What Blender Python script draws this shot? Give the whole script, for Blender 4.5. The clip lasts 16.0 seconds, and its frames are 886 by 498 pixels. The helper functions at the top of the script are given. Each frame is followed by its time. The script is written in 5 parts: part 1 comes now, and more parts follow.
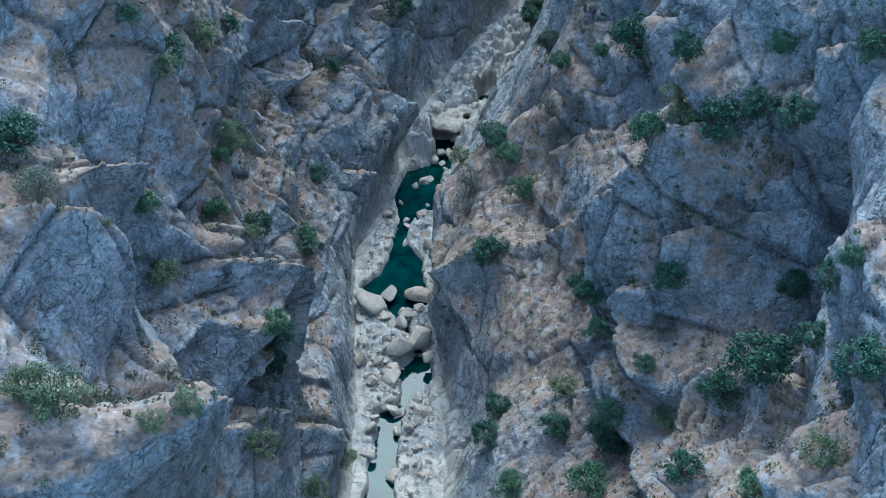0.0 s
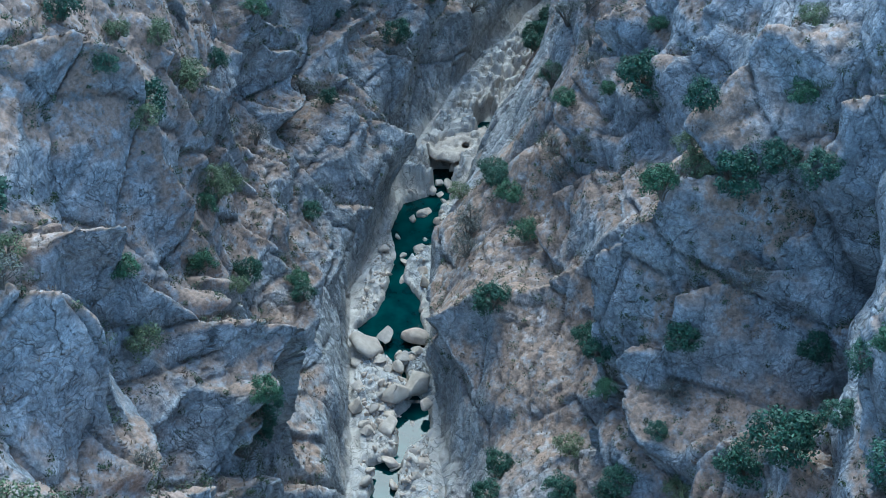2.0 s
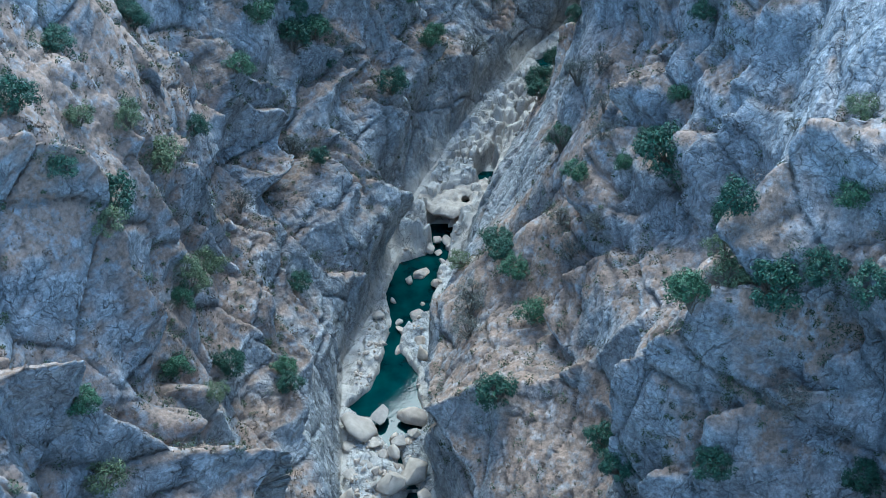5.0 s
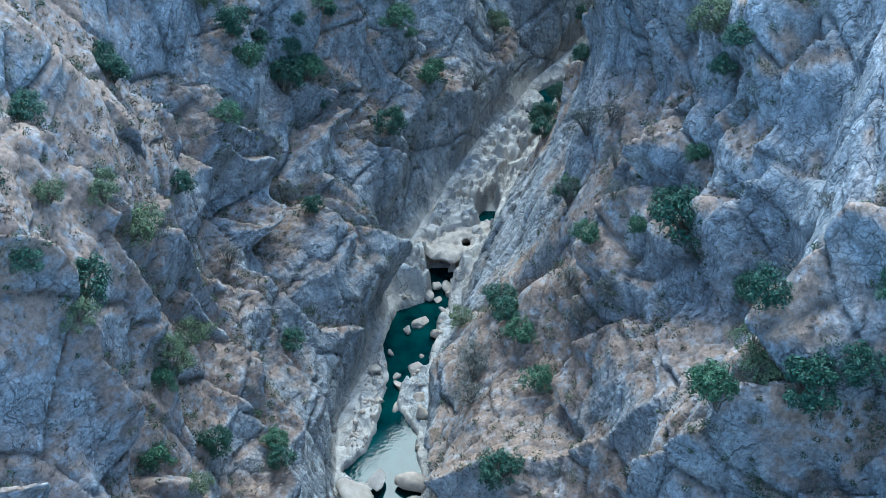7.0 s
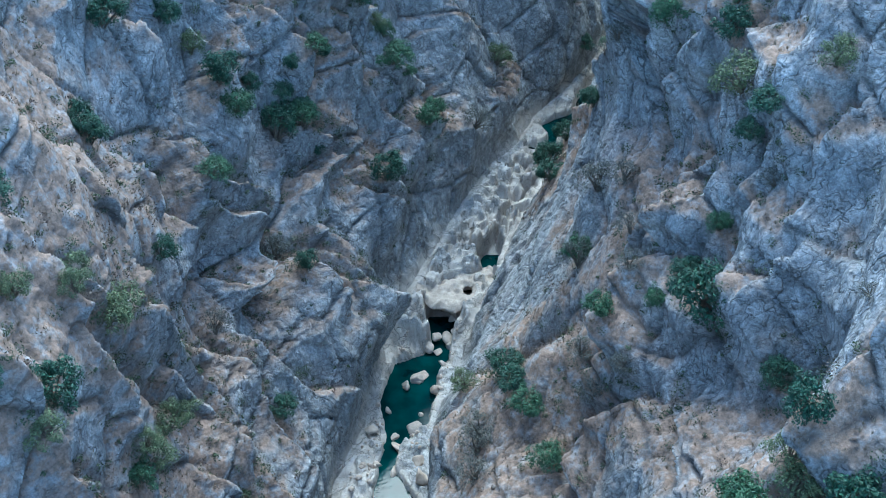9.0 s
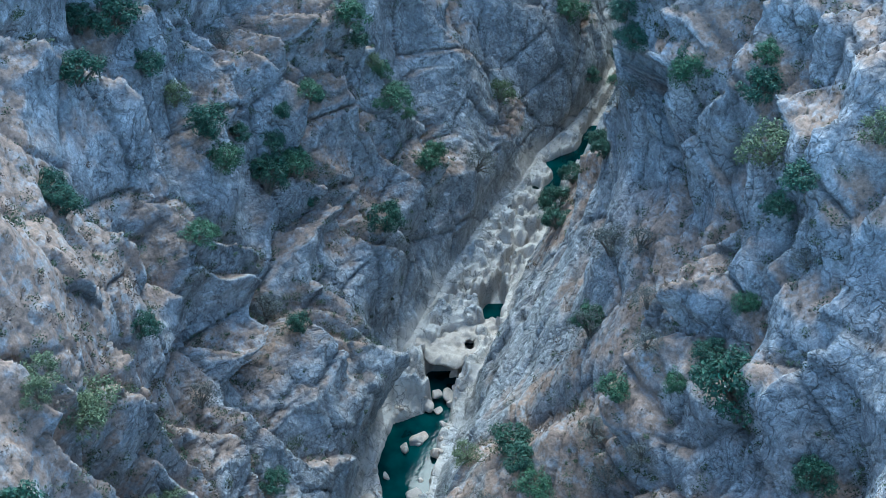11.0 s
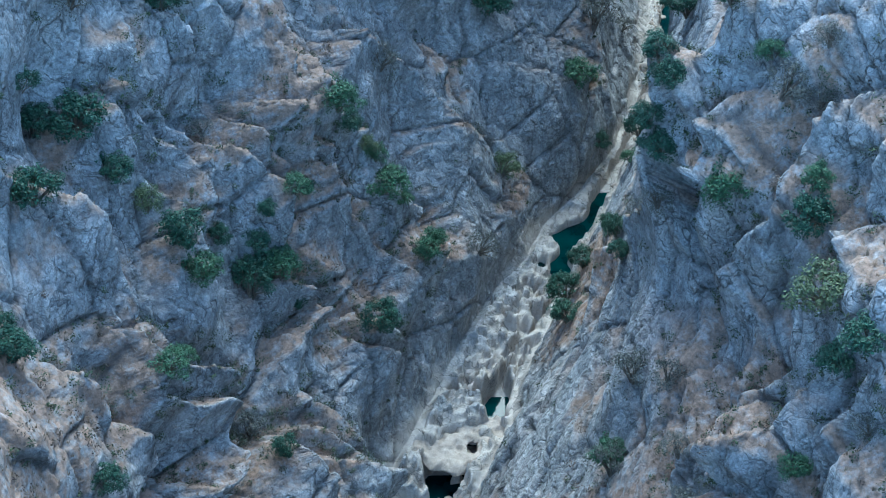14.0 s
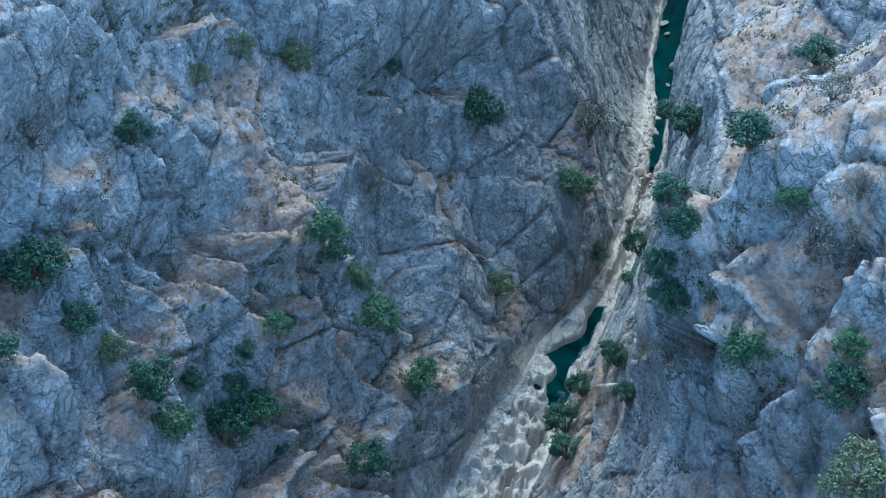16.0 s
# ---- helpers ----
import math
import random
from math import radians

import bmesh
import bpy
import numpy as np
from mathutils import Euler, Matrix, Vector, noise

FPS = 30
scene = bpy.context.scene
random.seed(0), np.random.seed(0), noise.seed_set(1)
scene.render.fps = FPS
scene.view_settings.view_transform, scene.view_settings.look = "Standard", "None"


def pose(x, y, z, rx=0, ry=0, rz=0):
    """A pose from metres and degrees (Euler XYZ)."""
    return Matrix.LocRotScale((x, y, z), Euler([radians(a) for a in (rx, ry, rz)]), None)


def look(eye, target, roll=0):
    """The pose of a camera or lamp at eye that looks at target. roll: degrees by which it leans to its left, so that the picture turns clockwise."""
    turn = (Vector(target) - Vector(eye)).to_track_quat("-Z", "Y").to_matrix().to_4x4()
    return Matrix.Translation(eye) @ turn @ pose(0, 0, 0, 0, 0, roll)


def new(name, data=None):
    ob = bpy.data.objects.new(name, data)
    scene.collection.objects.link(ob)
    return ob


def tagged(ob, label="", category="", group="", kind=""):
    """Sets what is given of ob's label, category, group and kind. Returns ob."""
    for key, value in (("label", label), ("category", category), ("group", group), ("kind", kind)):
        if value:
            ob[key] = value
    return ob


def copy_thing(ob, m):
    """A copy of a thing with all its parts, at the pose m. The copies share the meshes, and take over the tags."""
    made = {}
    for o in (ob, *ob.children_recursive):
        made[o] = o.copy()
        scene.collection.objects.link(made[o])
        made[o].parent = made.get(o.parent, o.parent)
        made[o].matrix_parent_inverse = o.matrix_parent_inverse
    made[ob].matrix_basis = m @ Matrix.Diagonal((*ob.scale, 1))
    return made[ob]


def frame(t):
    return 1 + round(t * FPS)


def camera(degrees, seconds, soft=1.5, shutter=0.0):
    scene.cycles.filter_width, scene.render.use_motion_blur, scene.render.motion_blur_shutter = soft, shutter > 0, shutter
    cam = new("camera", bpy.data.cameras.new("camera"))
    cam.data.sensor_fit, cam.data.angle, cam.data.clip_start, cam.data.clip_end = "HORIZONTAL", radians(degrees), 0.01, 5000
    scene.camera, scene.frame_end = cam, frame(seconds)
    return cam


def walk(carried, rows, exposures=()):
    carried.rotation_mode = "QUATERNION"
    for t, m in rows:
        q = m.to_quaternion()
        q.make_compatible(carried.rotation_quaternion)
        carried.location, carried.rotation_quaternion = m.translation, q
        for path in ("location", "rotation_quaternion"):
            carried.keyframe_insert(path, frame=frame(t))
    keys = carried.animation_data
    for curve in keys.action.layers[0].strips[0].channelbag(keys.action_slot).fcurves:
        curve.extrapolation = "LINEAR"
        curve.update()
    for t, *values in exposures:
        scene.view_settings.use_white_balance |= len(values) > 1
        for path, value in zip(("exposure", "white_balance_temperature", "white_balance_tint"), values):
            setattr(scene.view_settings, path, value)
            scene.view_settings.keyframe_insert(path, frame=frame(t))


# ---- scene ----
cam = camera(40.0, 16.0, soft=0.95)
PATH = [
    (0, (0.000, -0.000, 96.542), (-0.000, 77.898, 33.837), -0.58),
    (0.5, (-0.028, 1.771, 96.522), (0.025, 79.664, 33.810), -0.56),
    (1, (-0.057, 3.631, 96.539), (0.068, 81.499, 33.798), -0.54),
    (1.5, (-0.084, 5.540, 96.518), (0.100, 83.401, 33.767), -0.51),
    (2, (-0.125, 7.520, 96.508), (0.133, 85.369, 33.743), -0.49),
    (2.5, (-0.187, 9.580, 96.498), (0.140, 87.400, 33.697), -0.45),
    (3, (-0.245, 11.690, 96.489), (0.148, 89.479, 33.651), -0.41),
    (3.5, (-0.323, 13.844, 96.455), (0.161, 91.611, 33.589), -0.36),
    (4, (-0.395, 16.033, 96.453), (0.171, 93.776, 33.558), -0.31),
    (6.5, (-0.758, 27.394, 96.558), (0.184, 104.998, 33.497), -0.10),
    (7, (-0.842, 29.675, 96.586), (0.175, 107.253, 33.494), -0.07),
    (7.5, (-0.907, 31.982, 96.652), (0.167, 109.515, 33.505), -0.04),
    (8, (-1.017, 34.323, 96.669), (0.154, 111.823, 33.484), 0.01),
    (8.5, (-1.107, 36.642, 96.681), (0.148, 114.105, 33.453), 0.05),
    (9, (-1.226, 38.952, 96.690), (0.129, 116.392, 33.435), 0.11),
    (11.5, (-1.635, 50.653, 96.831), (0.119, 127.907, 33.359), 0.29),
    (12, (-1.722, 53.026, 96.888), (0.121, 130.227, 33.353), 0.33),
    (12.5, (-1.765, 55.404, 96.909), (0.133, 132.570, 33.334), 0.35),
    (13, (-1.826, 57.755, 96.931), (0.125, 134.876, 33.302), 0.36),
    (13.5, (-1.877, 60.105, 96.954), (0.147, 137.194, 33.289), 0.38),
    (14, (-1.913, 62.438, 96.967), (0.261, 139.991, 33.873), 0.40),
    (14.5, (-1.963, 64.769, 97.003), (0.438, 143.141, 34.937), 0.42),
    (15, (-2.046, 67.074, 97.042), (0.719, 146.321, 36.113), 0.49),
    (15.5, (-2.095, 69.403, 97.063), (0.987, 149.523, 37.302), 0.55),
    (16, (-2.159, 71.714, 97.088), (1.263, 152.687, 38.508), 0.59),
]
walk(cam, [(t, look(eye, target, roll)) for t, eye, target, roll in PATH],
     [(0, 1.79, 5170, -9), (4, 2.02, 5150, -9), (8, 2.13, 5150, -9), (12, 2.14, 5170, -9), (16, 2.12, 5090, -11)])

# ---------------------------------------------------------------- light: an open, bright sky over a shaded gorge
world = bpy.data.worlds.new("sky")
scene.world = world
world.use_nodes = True
sky = world.node_tree.nodes.new("ShaderNodeTexSky")
sky.sky_type, sky.sun_disc = "NISHITA", False
sky.sun_elevation, sky.sun_rotation = radians(60), radians(4)
world.node_tree.links.new(sky.outputs[0], world.node_tree.nodes["Background"].inputs[0])
world.node_tree.nodes["Background"].inputs[1].default_value = 0.15
sun = new("sun", bpy.data.lights.new("sun", "SUN"))
sun.data.energy, sun.data.angle, sun.data.color = 1.0, radians(36), (1.0, 0.95, 0.88)
sun.matrix_world = look((5, 70, 122), (0, 0, 0))


# ---------------------------------------------------------------- the gorge's form
SLOPE = radians(60)
# along the gorge: y, foot of the west wall, foot of the east wall, height of the bed
STATIONS = np.array([
    (20, -12, -1, -1.2), (70, -11, -1, -0.6), (82, -9.5, 0, -0.4), (97, -9.8, -0.4, -0.1), (107, -10.4, -1.2, 0),
    (114, -11, -1.4, 0), (120, -10.6, -0.8, 0), (127, -8, -0.6, 0), (134, -6.4, 1.6, 0.1), (140, -5.6, 3.4, 0.4),
    (147, -2.6, 7.6, 1.2), (153, 0.4, 8.6, 1.8), (160, 3.2, 12.2, 2.6), (168, 7.2, 15, 3.2), (174, 11.4, 18, 3.6),
    (180, 13.4, 20.5, 4), (187, 19, 24, 4.6), (195, 24.3, 27.6, 5.6), (207, 28.8, 32, 7.2), (220, 32, 35.6, 8.4),
    (235, 35.4, 40, 8.8), (255, 40.4, 46, 9), (300, 53, 59.5, 10)])
# the stream's channel: y, middle, half width
CHANNEL = np.array([
    (20, -6, 1), (78, -6.5, 1.8), (82.8, -6.7, 1.3), (86, -6.4, 1.2), (89, -5.7, 1.1), (92, -6, 1.5), (93.4, -4.2, 0.5),
    (95, -3.4, 1.2), (96.7, -3.2, 1.8), (98.5, -3.5, 2), (100.3, -2.7, 1.1), (101.5, -3, 0.1), (107.4, -5.5, 0.1), (108.8, -4.6, 2.2),
    (110.5, -5.2, 3.2), (112.2, -6.1, 4), (113.6, -5.6, 3.3), (115, -5.1, 2.6), (117.5, -4.9, 2), (119.2, -5.2, 1.4), (121.5, -5.4, 0.7),
    (124, -5.2, 0.8), (125.5, -4.6, 1), (127, -3.7, 1.9), (130, -3.6, 2.7), (135, -2.8, 2.8), (137, -2, 2.8), (138.5, -0.2, 1.2)])
CHANNEL_UP = np.array([
    (138.5, -0.2, 1.2), (140, 0.5, 1.3), (142, 0.6, 1.5), (144.1, 1.5, 2.7), (146, 1.8, 2.2), (147.4, 2.4, 1.6), (148.6, 6.2, 0.5),
    (150.3, 6, 1), (152, 6.1, 1.5), (153.5, 6.6, 1.3), (155.4, 7, 0.6), (157, 7.4, 0.1), (168.5, 15, 0.1), (169.8, 15.8, 0.6),
    (171.8, 15, 1.4), (174, 15.1, 0.9), (176, 16.3, 0.6), (178.4, 16.4, 2.1), (179.5, 17, 2.3), (180.7, 18.2, 1.6), (182.3, 19.6, 0.5),
    (186, 21.5, 0.8), (191, 24, 0.7), (196, 26, 0.2), (212, 32, 0.2), (216, 33.6, 0.6),
    (232, 37.6, 0.8), (236, 38.5, 1.6), (243, 40, 2.2), (255, 43.5, 2.4), (300, 55, 2.4)])
CHANNEL = np.concatenate([CHANNEL, CHANNEL_UP[1:]])


def along(table, y, k):
    return np.interp(y, table[:, 0], table[:, k])


# how far the feet of the walls stand above the bed: y, metres
FOOT_RISE = np.array([(20, 0.6), (136, 0.6), (142, 2.8), (156, 3.0), (168, 2.2), (178, 0.7), (300, 0.6)])


def grain(ix, iy, seed):
    """A random number from 0 to 1 for each cell of a lattice."""
    h = (ix.astype(np.int64) * 374761393 + iy.astype(np.int64) * 668265263 + seed * 974634777) & 0x7FFFFFFF
    h = ((h ^ (h >> 13)) * 1274126177) & 0x7FFFFFFF
    h = ((h ^ (h >> 15)) * 461845907) & 0x7FFFFFFF
    return ((h ^ (h >> 14)) & 0xFFFFF) / 1048576.0


def swell(x, y, seed):
    """Smooth noise from -1 to 1."""
    ix, iy = np.floor(x), np.floor(y)
    fx, fy = x - ix, y - iy
    fx, fy = fx * fx * (3 - 2 * fx), fy * fy * (3 - 2 * fy)
    a = grain(ix, iy, seed) * (1 - fx) + grain(ix + 1, iy, seed) * fx
    b = grain(ix, iy + 1, seed) * (1 - fx) + grain(ix + 1, iy + 1, seed) * fx
    return 2 * (a * (1 - fy) + b * fy) - 1


def layers(x, y, seed, octaves=4):
    total, amp = 0, 0.5
    for k in range(octaves):
        total = total + amp * swell(x * 2**k + 7.3 * k, y * 2**k - 3.1 * k, seed + k)
        amp *= 0.5
    return total


def blocks(x, y, seed, dip=0.0, crisp=34.0):
    """Jointed rock: each cell is a tilted facet, which dips upstream. Returns its height and the distance to the nearest joint."""
    ix, iy = np.floor(x), np.floor(y)
    first = np.full(x.shape, 9.0)
    second = np.full(x.shape, 9.0)
    height = np.zeros(x.shape)
    total = np.full(x.shape, 1e-9)
    for dx in (-1, 0, 1):
        for dy in (-1, 0, 1):
            cx, cy = ix + dx, iy + dy
            px, py = cx + grain(cx, cy, seed), cy + grain(cx, cy, seed + 1)
            far = np.hypot(x - px, y - py)
            here = grain(cx, cy, seed + 2) - 0.5 + (grain(cx, cy, seed + 3) - 0.5 - dip) * (x - px) + (grain(cx, cy, seed + 4) - 0.5) * (y - py)
            w = np.exp(-crisp * far * far)
            height += w * here
            total += w
            near = far < first
            second = np.where(near, first, np.minimum(second, far))
            first = np.where(near, far, first)
    return height / total, second - first


def smooth(a, b, v):
    f = np.clip((v - a) / (b - a), 0, 1)
    return f * f * (3 - 2 * f)


def landform(d, y, s, at_y, at_s, long, high, lean, out):
    """A rib, shoulder or hollow that stands out of the wall by so many metres."""
    dy, ds = y - at_y - lean * (s - at_s), s - at_s
    d += out * np.exp(-(dy / long) ** 2 - (ds / high) ** 2)


def rib(d, y, s, at_y, at_s, long, high, lean, out):
    """A rib with a sharp crest, or a cleft, that runs up the wall."""
    dy, ds = y - at_y - lean * (s - at_s), s - at_s
    d += out * np.exp(-1.2 * np.abs(dy) / long - (ds / high) ** 2)


def shoulder(d, y, s, at_y, at_s, long, high, lean, out):
    """A landform that dies away towards the foot of the wall."""
    dy, ds = y - at_y - lean * (s - at_s), s - at_s
    d += out * np.exp(-((dy / long) ** 2) - (ds / high) ** 2) * smooth(0, 6, s)


MARKS = {}


def scarp(d, y, s, line, side, drop, back, fall=1.3):
    """A buttress whose crest follows a line on the wall: it breaks off steeply on one side and runs back gently on the other."""
    pad = 3 * back + 3
    ys, ss = [a for a, b in line], [b for a, b in line]
    here = (y > min(ys) - pad) & (y < max(ys) + pad) & (s > min(ss) - pad) & (s < max(ss) + pad)
    y, s = y[here], s[here]
    wy, ws = y + 0.5 * layers(y / 3, s / 3, 501, 3), s + 0.5 * layers(y / 3, s / 3, 502, 3)
    near, q, beyond = np.full(y.shape, 1e9), np.zeros(y.shape), np.zeros(y.shape)
    for k in range(len(line) - 1):
        (ay, az), (by, bz) = line[k], line[k + 1]
        ey, ez = by - ay, bz - az
        size = math.hypot(ey, ez)
        u = ((wy - ay) * ey + (ws - az) * ez) / size
        v = np.clip(u, 0, size)
        far = np.hypot(wy - ay - v * ey / size, ws - az - v * ez / size)
        over = np.maximum(-u, 0) * (k == 0) + np.maximum(u - size, 0) * (k == len(line) - 2)
        left = np.sign(ey * (ws - az) - ez * (wy - ay))
        closer = far < near
        near, q, beyond = np.where(closer, far, near), np.where(closer, far * left * side, q), np.where(closer, over, beyond)
    form = np.where(q > 0, np.exp(-q / back), smooth(-fall, 0, q)) - 0.32 * np.exp(-((q + fall) / 0.9) ** 2)
    ends = np.exp(-((beyond / 2.0) ** 2)) * smooth(0, 9, s)
    d[here] += drop * form * ends
    if MARKS:
        MARKS["crest"][here] = np.maximum(MARKS["crest"][here], min(1, drop / 3) * ends * smooth(-0.6, 0.1, q) * np.exp(-np.clip(q, 0, 99) / 2.2))
        MARKS["cleft"][here] = np.maximum(MARKS["cleft"][here], min(1, drop / 3) * ends * np.exp(-(((q + fall + 0.7) / 1.1) ** 2)))


def west_forms(y, s):
    d = 0.157 * s
    scarp(d, y, s, ((82, 56), (83.5, 53.5), (84, 50.5), (84.5, 46), (84, 43.5), (84.5, 38.5), (82, 35), (78.5, 32.5)), -1, 4.5, 8)
    scarp(d, y, s, ((71, 48.5), (71, 46.5), (73.5, 43.5), (74, 39), (74.5, 34.5), (77.5, 28.5), (72.5, 27.5)), -1, 3.5, 6)
    scarp(d, y, s, ((69.5, 48), (72, 45), (73, 41), (75.5, 36), (76.5, 31.5), (78, 26.5), (72.5, 25.5)), -1, 3.5, 7)
    scarp(d, y, s, ((55.5, 54), (57.5, 51), (57.5, 48.5), (57.5, 45), (57, 42.5), (55.5, 39)), -1, 4, 6)
    scarp(d, y, s, ((43, 50.5), (43, 49), (42.5, 47.5), (55, 36.5), (65, 25.5), (65, 20)), -1, 4, 7)
    scarp(d, y, s, ((85, 31.5), (87, 27.5), (88.5, 22), (86.5, 21.5)), -1, 2, 3)
    scarp(d, y, s, ((87.5, 39.5), (88, 33.5), (88, 29.5)), -1, 1.8, 4)
    scarp(d, y, s, ((68, 23.5), (78.5, 11), (82, 2)), -1, 2, 5)
    scarp(d, y, s, ((121, 40.5), (122, 33.5), (123.5, 27.5), (124.5, 23)), -1, 2.2, 5)
    scarp(d, y, s, ((130, 36.5), (133.5, 29), (135, 24)), -1, 2, 5)
    scarp(d, y, s, ((126.5, 55), (129.5, 51), (131, 46.5), (131, 41), (129.5, 38.5), (128, 35), (134, 25.5), (132, 22), (126, 22)), -1, 4, 9)
    scarp(d, y, s, ((140, 48.5), (140, 43.5), (140.5, 38.5), (139, 36), (138.5, 31.5)), -1, 2.2, 5)
    scarp(d, y, s, ((146.5, 41.5), (147.5, 36.5), (148, 32), (145.5, 26), (145.5, 20)), -1, 2.5, 6)
    scarp(d, y, s, ((152.5, 38), (151, 34), (150, 30.5)), -1, 1.6, 4)
    scarp(d, y, s, ((153, 36.5), (153, 32.5), (155.5, 29.5), (155, 26)), -1, 1.6, 4)
    scarp(d, y, s, ((158.5, 37.5), (155.5, 34.5), (161.5, 27), (159.5, 20.5), (163, 16), (158, 12)), -1, 2.5, 6)
    scarp(d, y, s, ((167, 36), (170.5, 30), (171.5, 24), (173, 19.5), (177, 14.5), (176.5, 8.5), (171.5, 1.5)), -1, 4, 8)
    scarp(d, y, s, ((140.5, 21), (145.5, 19), (147.5, 16), (150.5, 9), (152.5, 2)), -1, 2.2, 6)
    scarp(d, y, s, ((132.5, 21.5), (132.5, 17), (133.5, 13), (136, 6), (138.5, 0), (135, 2)), -1, 2.5, 7)
    scarp(d, y, s, ((138, 17.5), (138.5, 14), (138, 10.5), (137, 7)), -1, 1.5, 4)
    scarp(d, y, s, ((131.5, 20.5), (135.5, 17.5), (135.5, 13.5), (136, 9), (138.5, 0)), -1, 2, 6)
    scarp(d, y, s, ((121, 19), (121.5, 15), (122, 10), (127, 3.5), (128.5, 0)), -1, 1.8, 5)
    scarp(d, y, s, ((111, 36), (111.5, 30), (117, 20.5), (115.5, 14), (114, 7.5)), -1, 2, 5)
    scarp(d, y, s, ((97, 48.5), (98.5, 46), (95.5, 46)), -1, 1.5, 3)
    scarp(d, y, s, ((96, 44.5), (94.5, 41), (95.5, 37.5), (95.5, 32)), -1, 1.8, 4)
    scarp(d, y, s, ((106.5, 30), (108.5, 24), (107, 19.5), (104.5, 15.5)), -1, 1.6, 4)
    scarp(d, y, s, ((153.5, 29), (154, 23), (155, 16), (154.5, 10)), -1, 2, 6)
    scarp(d, y, s, ((159, 54), (163.5, 52), (165, 48.5), (160, 44.5), (156.5, 39.5)), -1, 2.5, 5)
    scarp(d, y, s, ((152, 57.5), (153, 54.5), (152, 52.5)), -1, 1.5, 4)
    scarp(d, y, s, ((147, 62.5), (148, 58), (147, 53.5), (146, 51)), -1, 1.8, 5)
    scarp(d, y, s, ((175, 48.5), (174.5, 43), (175.5, 39.5), (180, 36)), -1, 1.6, 4)
    scarp(d, y, s, ((194.5, 37.5), (195.5, 31), (197.5, 21.5), (195, 14.5), (193, 12.5)), -1, 2.5, 6)
    scarp(d, y, s, ((179, 35), (181, 28.5), (179.5, 25.5)), -1, 1.6, 5)
    scarp(d, y, s, ((144.5, 25), (146, 19), (145.5, 13.5), (147.5, 8.5)), -1, 2, 5)
    scarp(d, y, s, ((127.5, 38), (125, 33), (131.5, 25.5), (131.5, 19), (131, 14)), -1, 2.2, 5)
    scarp(d, y, s, ((105, 38.5), (109, 31), (111, 24), (109, 18.5), (107, 12)), -1, 2.4, 5)
    scarp(d, y, s, ((99, 44), (99, 38), (103, 30), (102, 24.5), (102.5, 17.5), (98.5, 13.5)), -1, 2.2, 5)
    scarp(d, y, s, ((97, 52.5), (96, 48.5), (94.5, 44), (95, 38), (94, 32), (93.5, 27)), -1, 2.2, 5)
    scarp(d, y, s, ((150, 37), (148.5, 31.5), (147, 29)), -1, 1.5, 4)
    scarp(d, y, s, ((149.5, 49.5), (150.5, 43), (149.5, 38.5), (150.5, 32.5)), -1, 2, 5)
    scarp(d, y, s, ((142, 48.5), (143, 43.5), (145, 38.5), (142.5, 35)), -1, 2, 5)
    landform(d, y, s, 46.0, 46.0, 22, 20, -0.6, 7.07)
    landform(d, y, s, 140.0, 39.5, 22, 20, 0.6, -4.82)
    landform(d, y, s, 178.1, 30.6, 13, 12, 0.6, -3.51)
    landform(d, y, s, 96.7, 45.5, 13, 12, -0.25, 2.26)
    rib(d, y, s, 157.5, 29.5, 8, 20, -0.25, 2.21)
    landform(d, y, s, 121.1, 8.5, 22, 7, 0.6, 2.49)
    landform(d, y, s, 193.0, 11.3, 13, 12, 0.6, 2.51)
    landform(d, y, s, 167.1, 41.0, 8, 20, 0, -2.32)
    landform(d, y, s, 43.1, 44.7, 3.5, 4, -0.6, 5.85)
    landform(d, y, s, 71.9, 25.1, 3.5, 7, 0, 3.53)
    landform(d, y, s, 154.2, 35.0, 3.5, 4, -0.25, 3.92)
    rib(d, y, s, 66.5, 33.7, 3.5, 20, 0.6, -2.29)
    landform(d, y, s, 148.0, 14.9, 3.5, 4, -0.6, 2.08)
    landform(d, y, s, 145.8, 21.8, 3.5, 20, 0.25, -1.49)
    landform(d, y, s, 187.9, 34.9, 3.5, 4, -0.6, -5.75)
    landform(d, y, s, 137.7, 31.9, 8, 7, -0.25, 1.55)
    landform(d, y, s, 84.4, 51.4, 5, 4, 0.6, 1.47)
    landform(d, y, s, 81.7, 32.6, 3.5, 20, -0.25, -1.43)
    landform(d, y, s, 152.5, 49.3, 3.5, 4, -0.6, 3.06)
    landform(d, y, s, 128.1, 35.5, 3.5, 4, 0.6, 2.87)
    landform(d, y, s, 124.5, 37.1, 3.5, 4, 0.6, -2.24)
    landform(d, y, s, 105.4, 53.4, 3.5, 20, -0.6, 1.62)
    landform(d, y, s, 154.0, 9.9, 3.5, 12, 0, -1.89)
    landform(d, y, s, 222.4, 11.1, 13, 12, -0.25, -2.20)
    landform(d, y, s, 144.0, 54.2, 13, 4, 0.6, -2.93)
    landform(d, y, s, 133.8, 17.2, 3.5, 12, 0, -1.37)
    landform(d, y, s, 175.2, 20.4, 3.5, 20, 0, -2.63)
    landform(d, y, s, 110.7, 10.0, 3.5, 20, 0.6, -1.01)
    landform(d, y, s, 57.9, 51.9, 3.5, 7, -0.25, 2.07)
    rib(d, y, s, 71.2, 39.2, 3.5, 12, 0, 3.15)
    landform(d, y, s, 149.5, 42.7, 3.5, 4, 0.6, -2.04)
    landform(d, y, s, 165.0, 9.5, 3.5, 20, 0.6, 1.38)
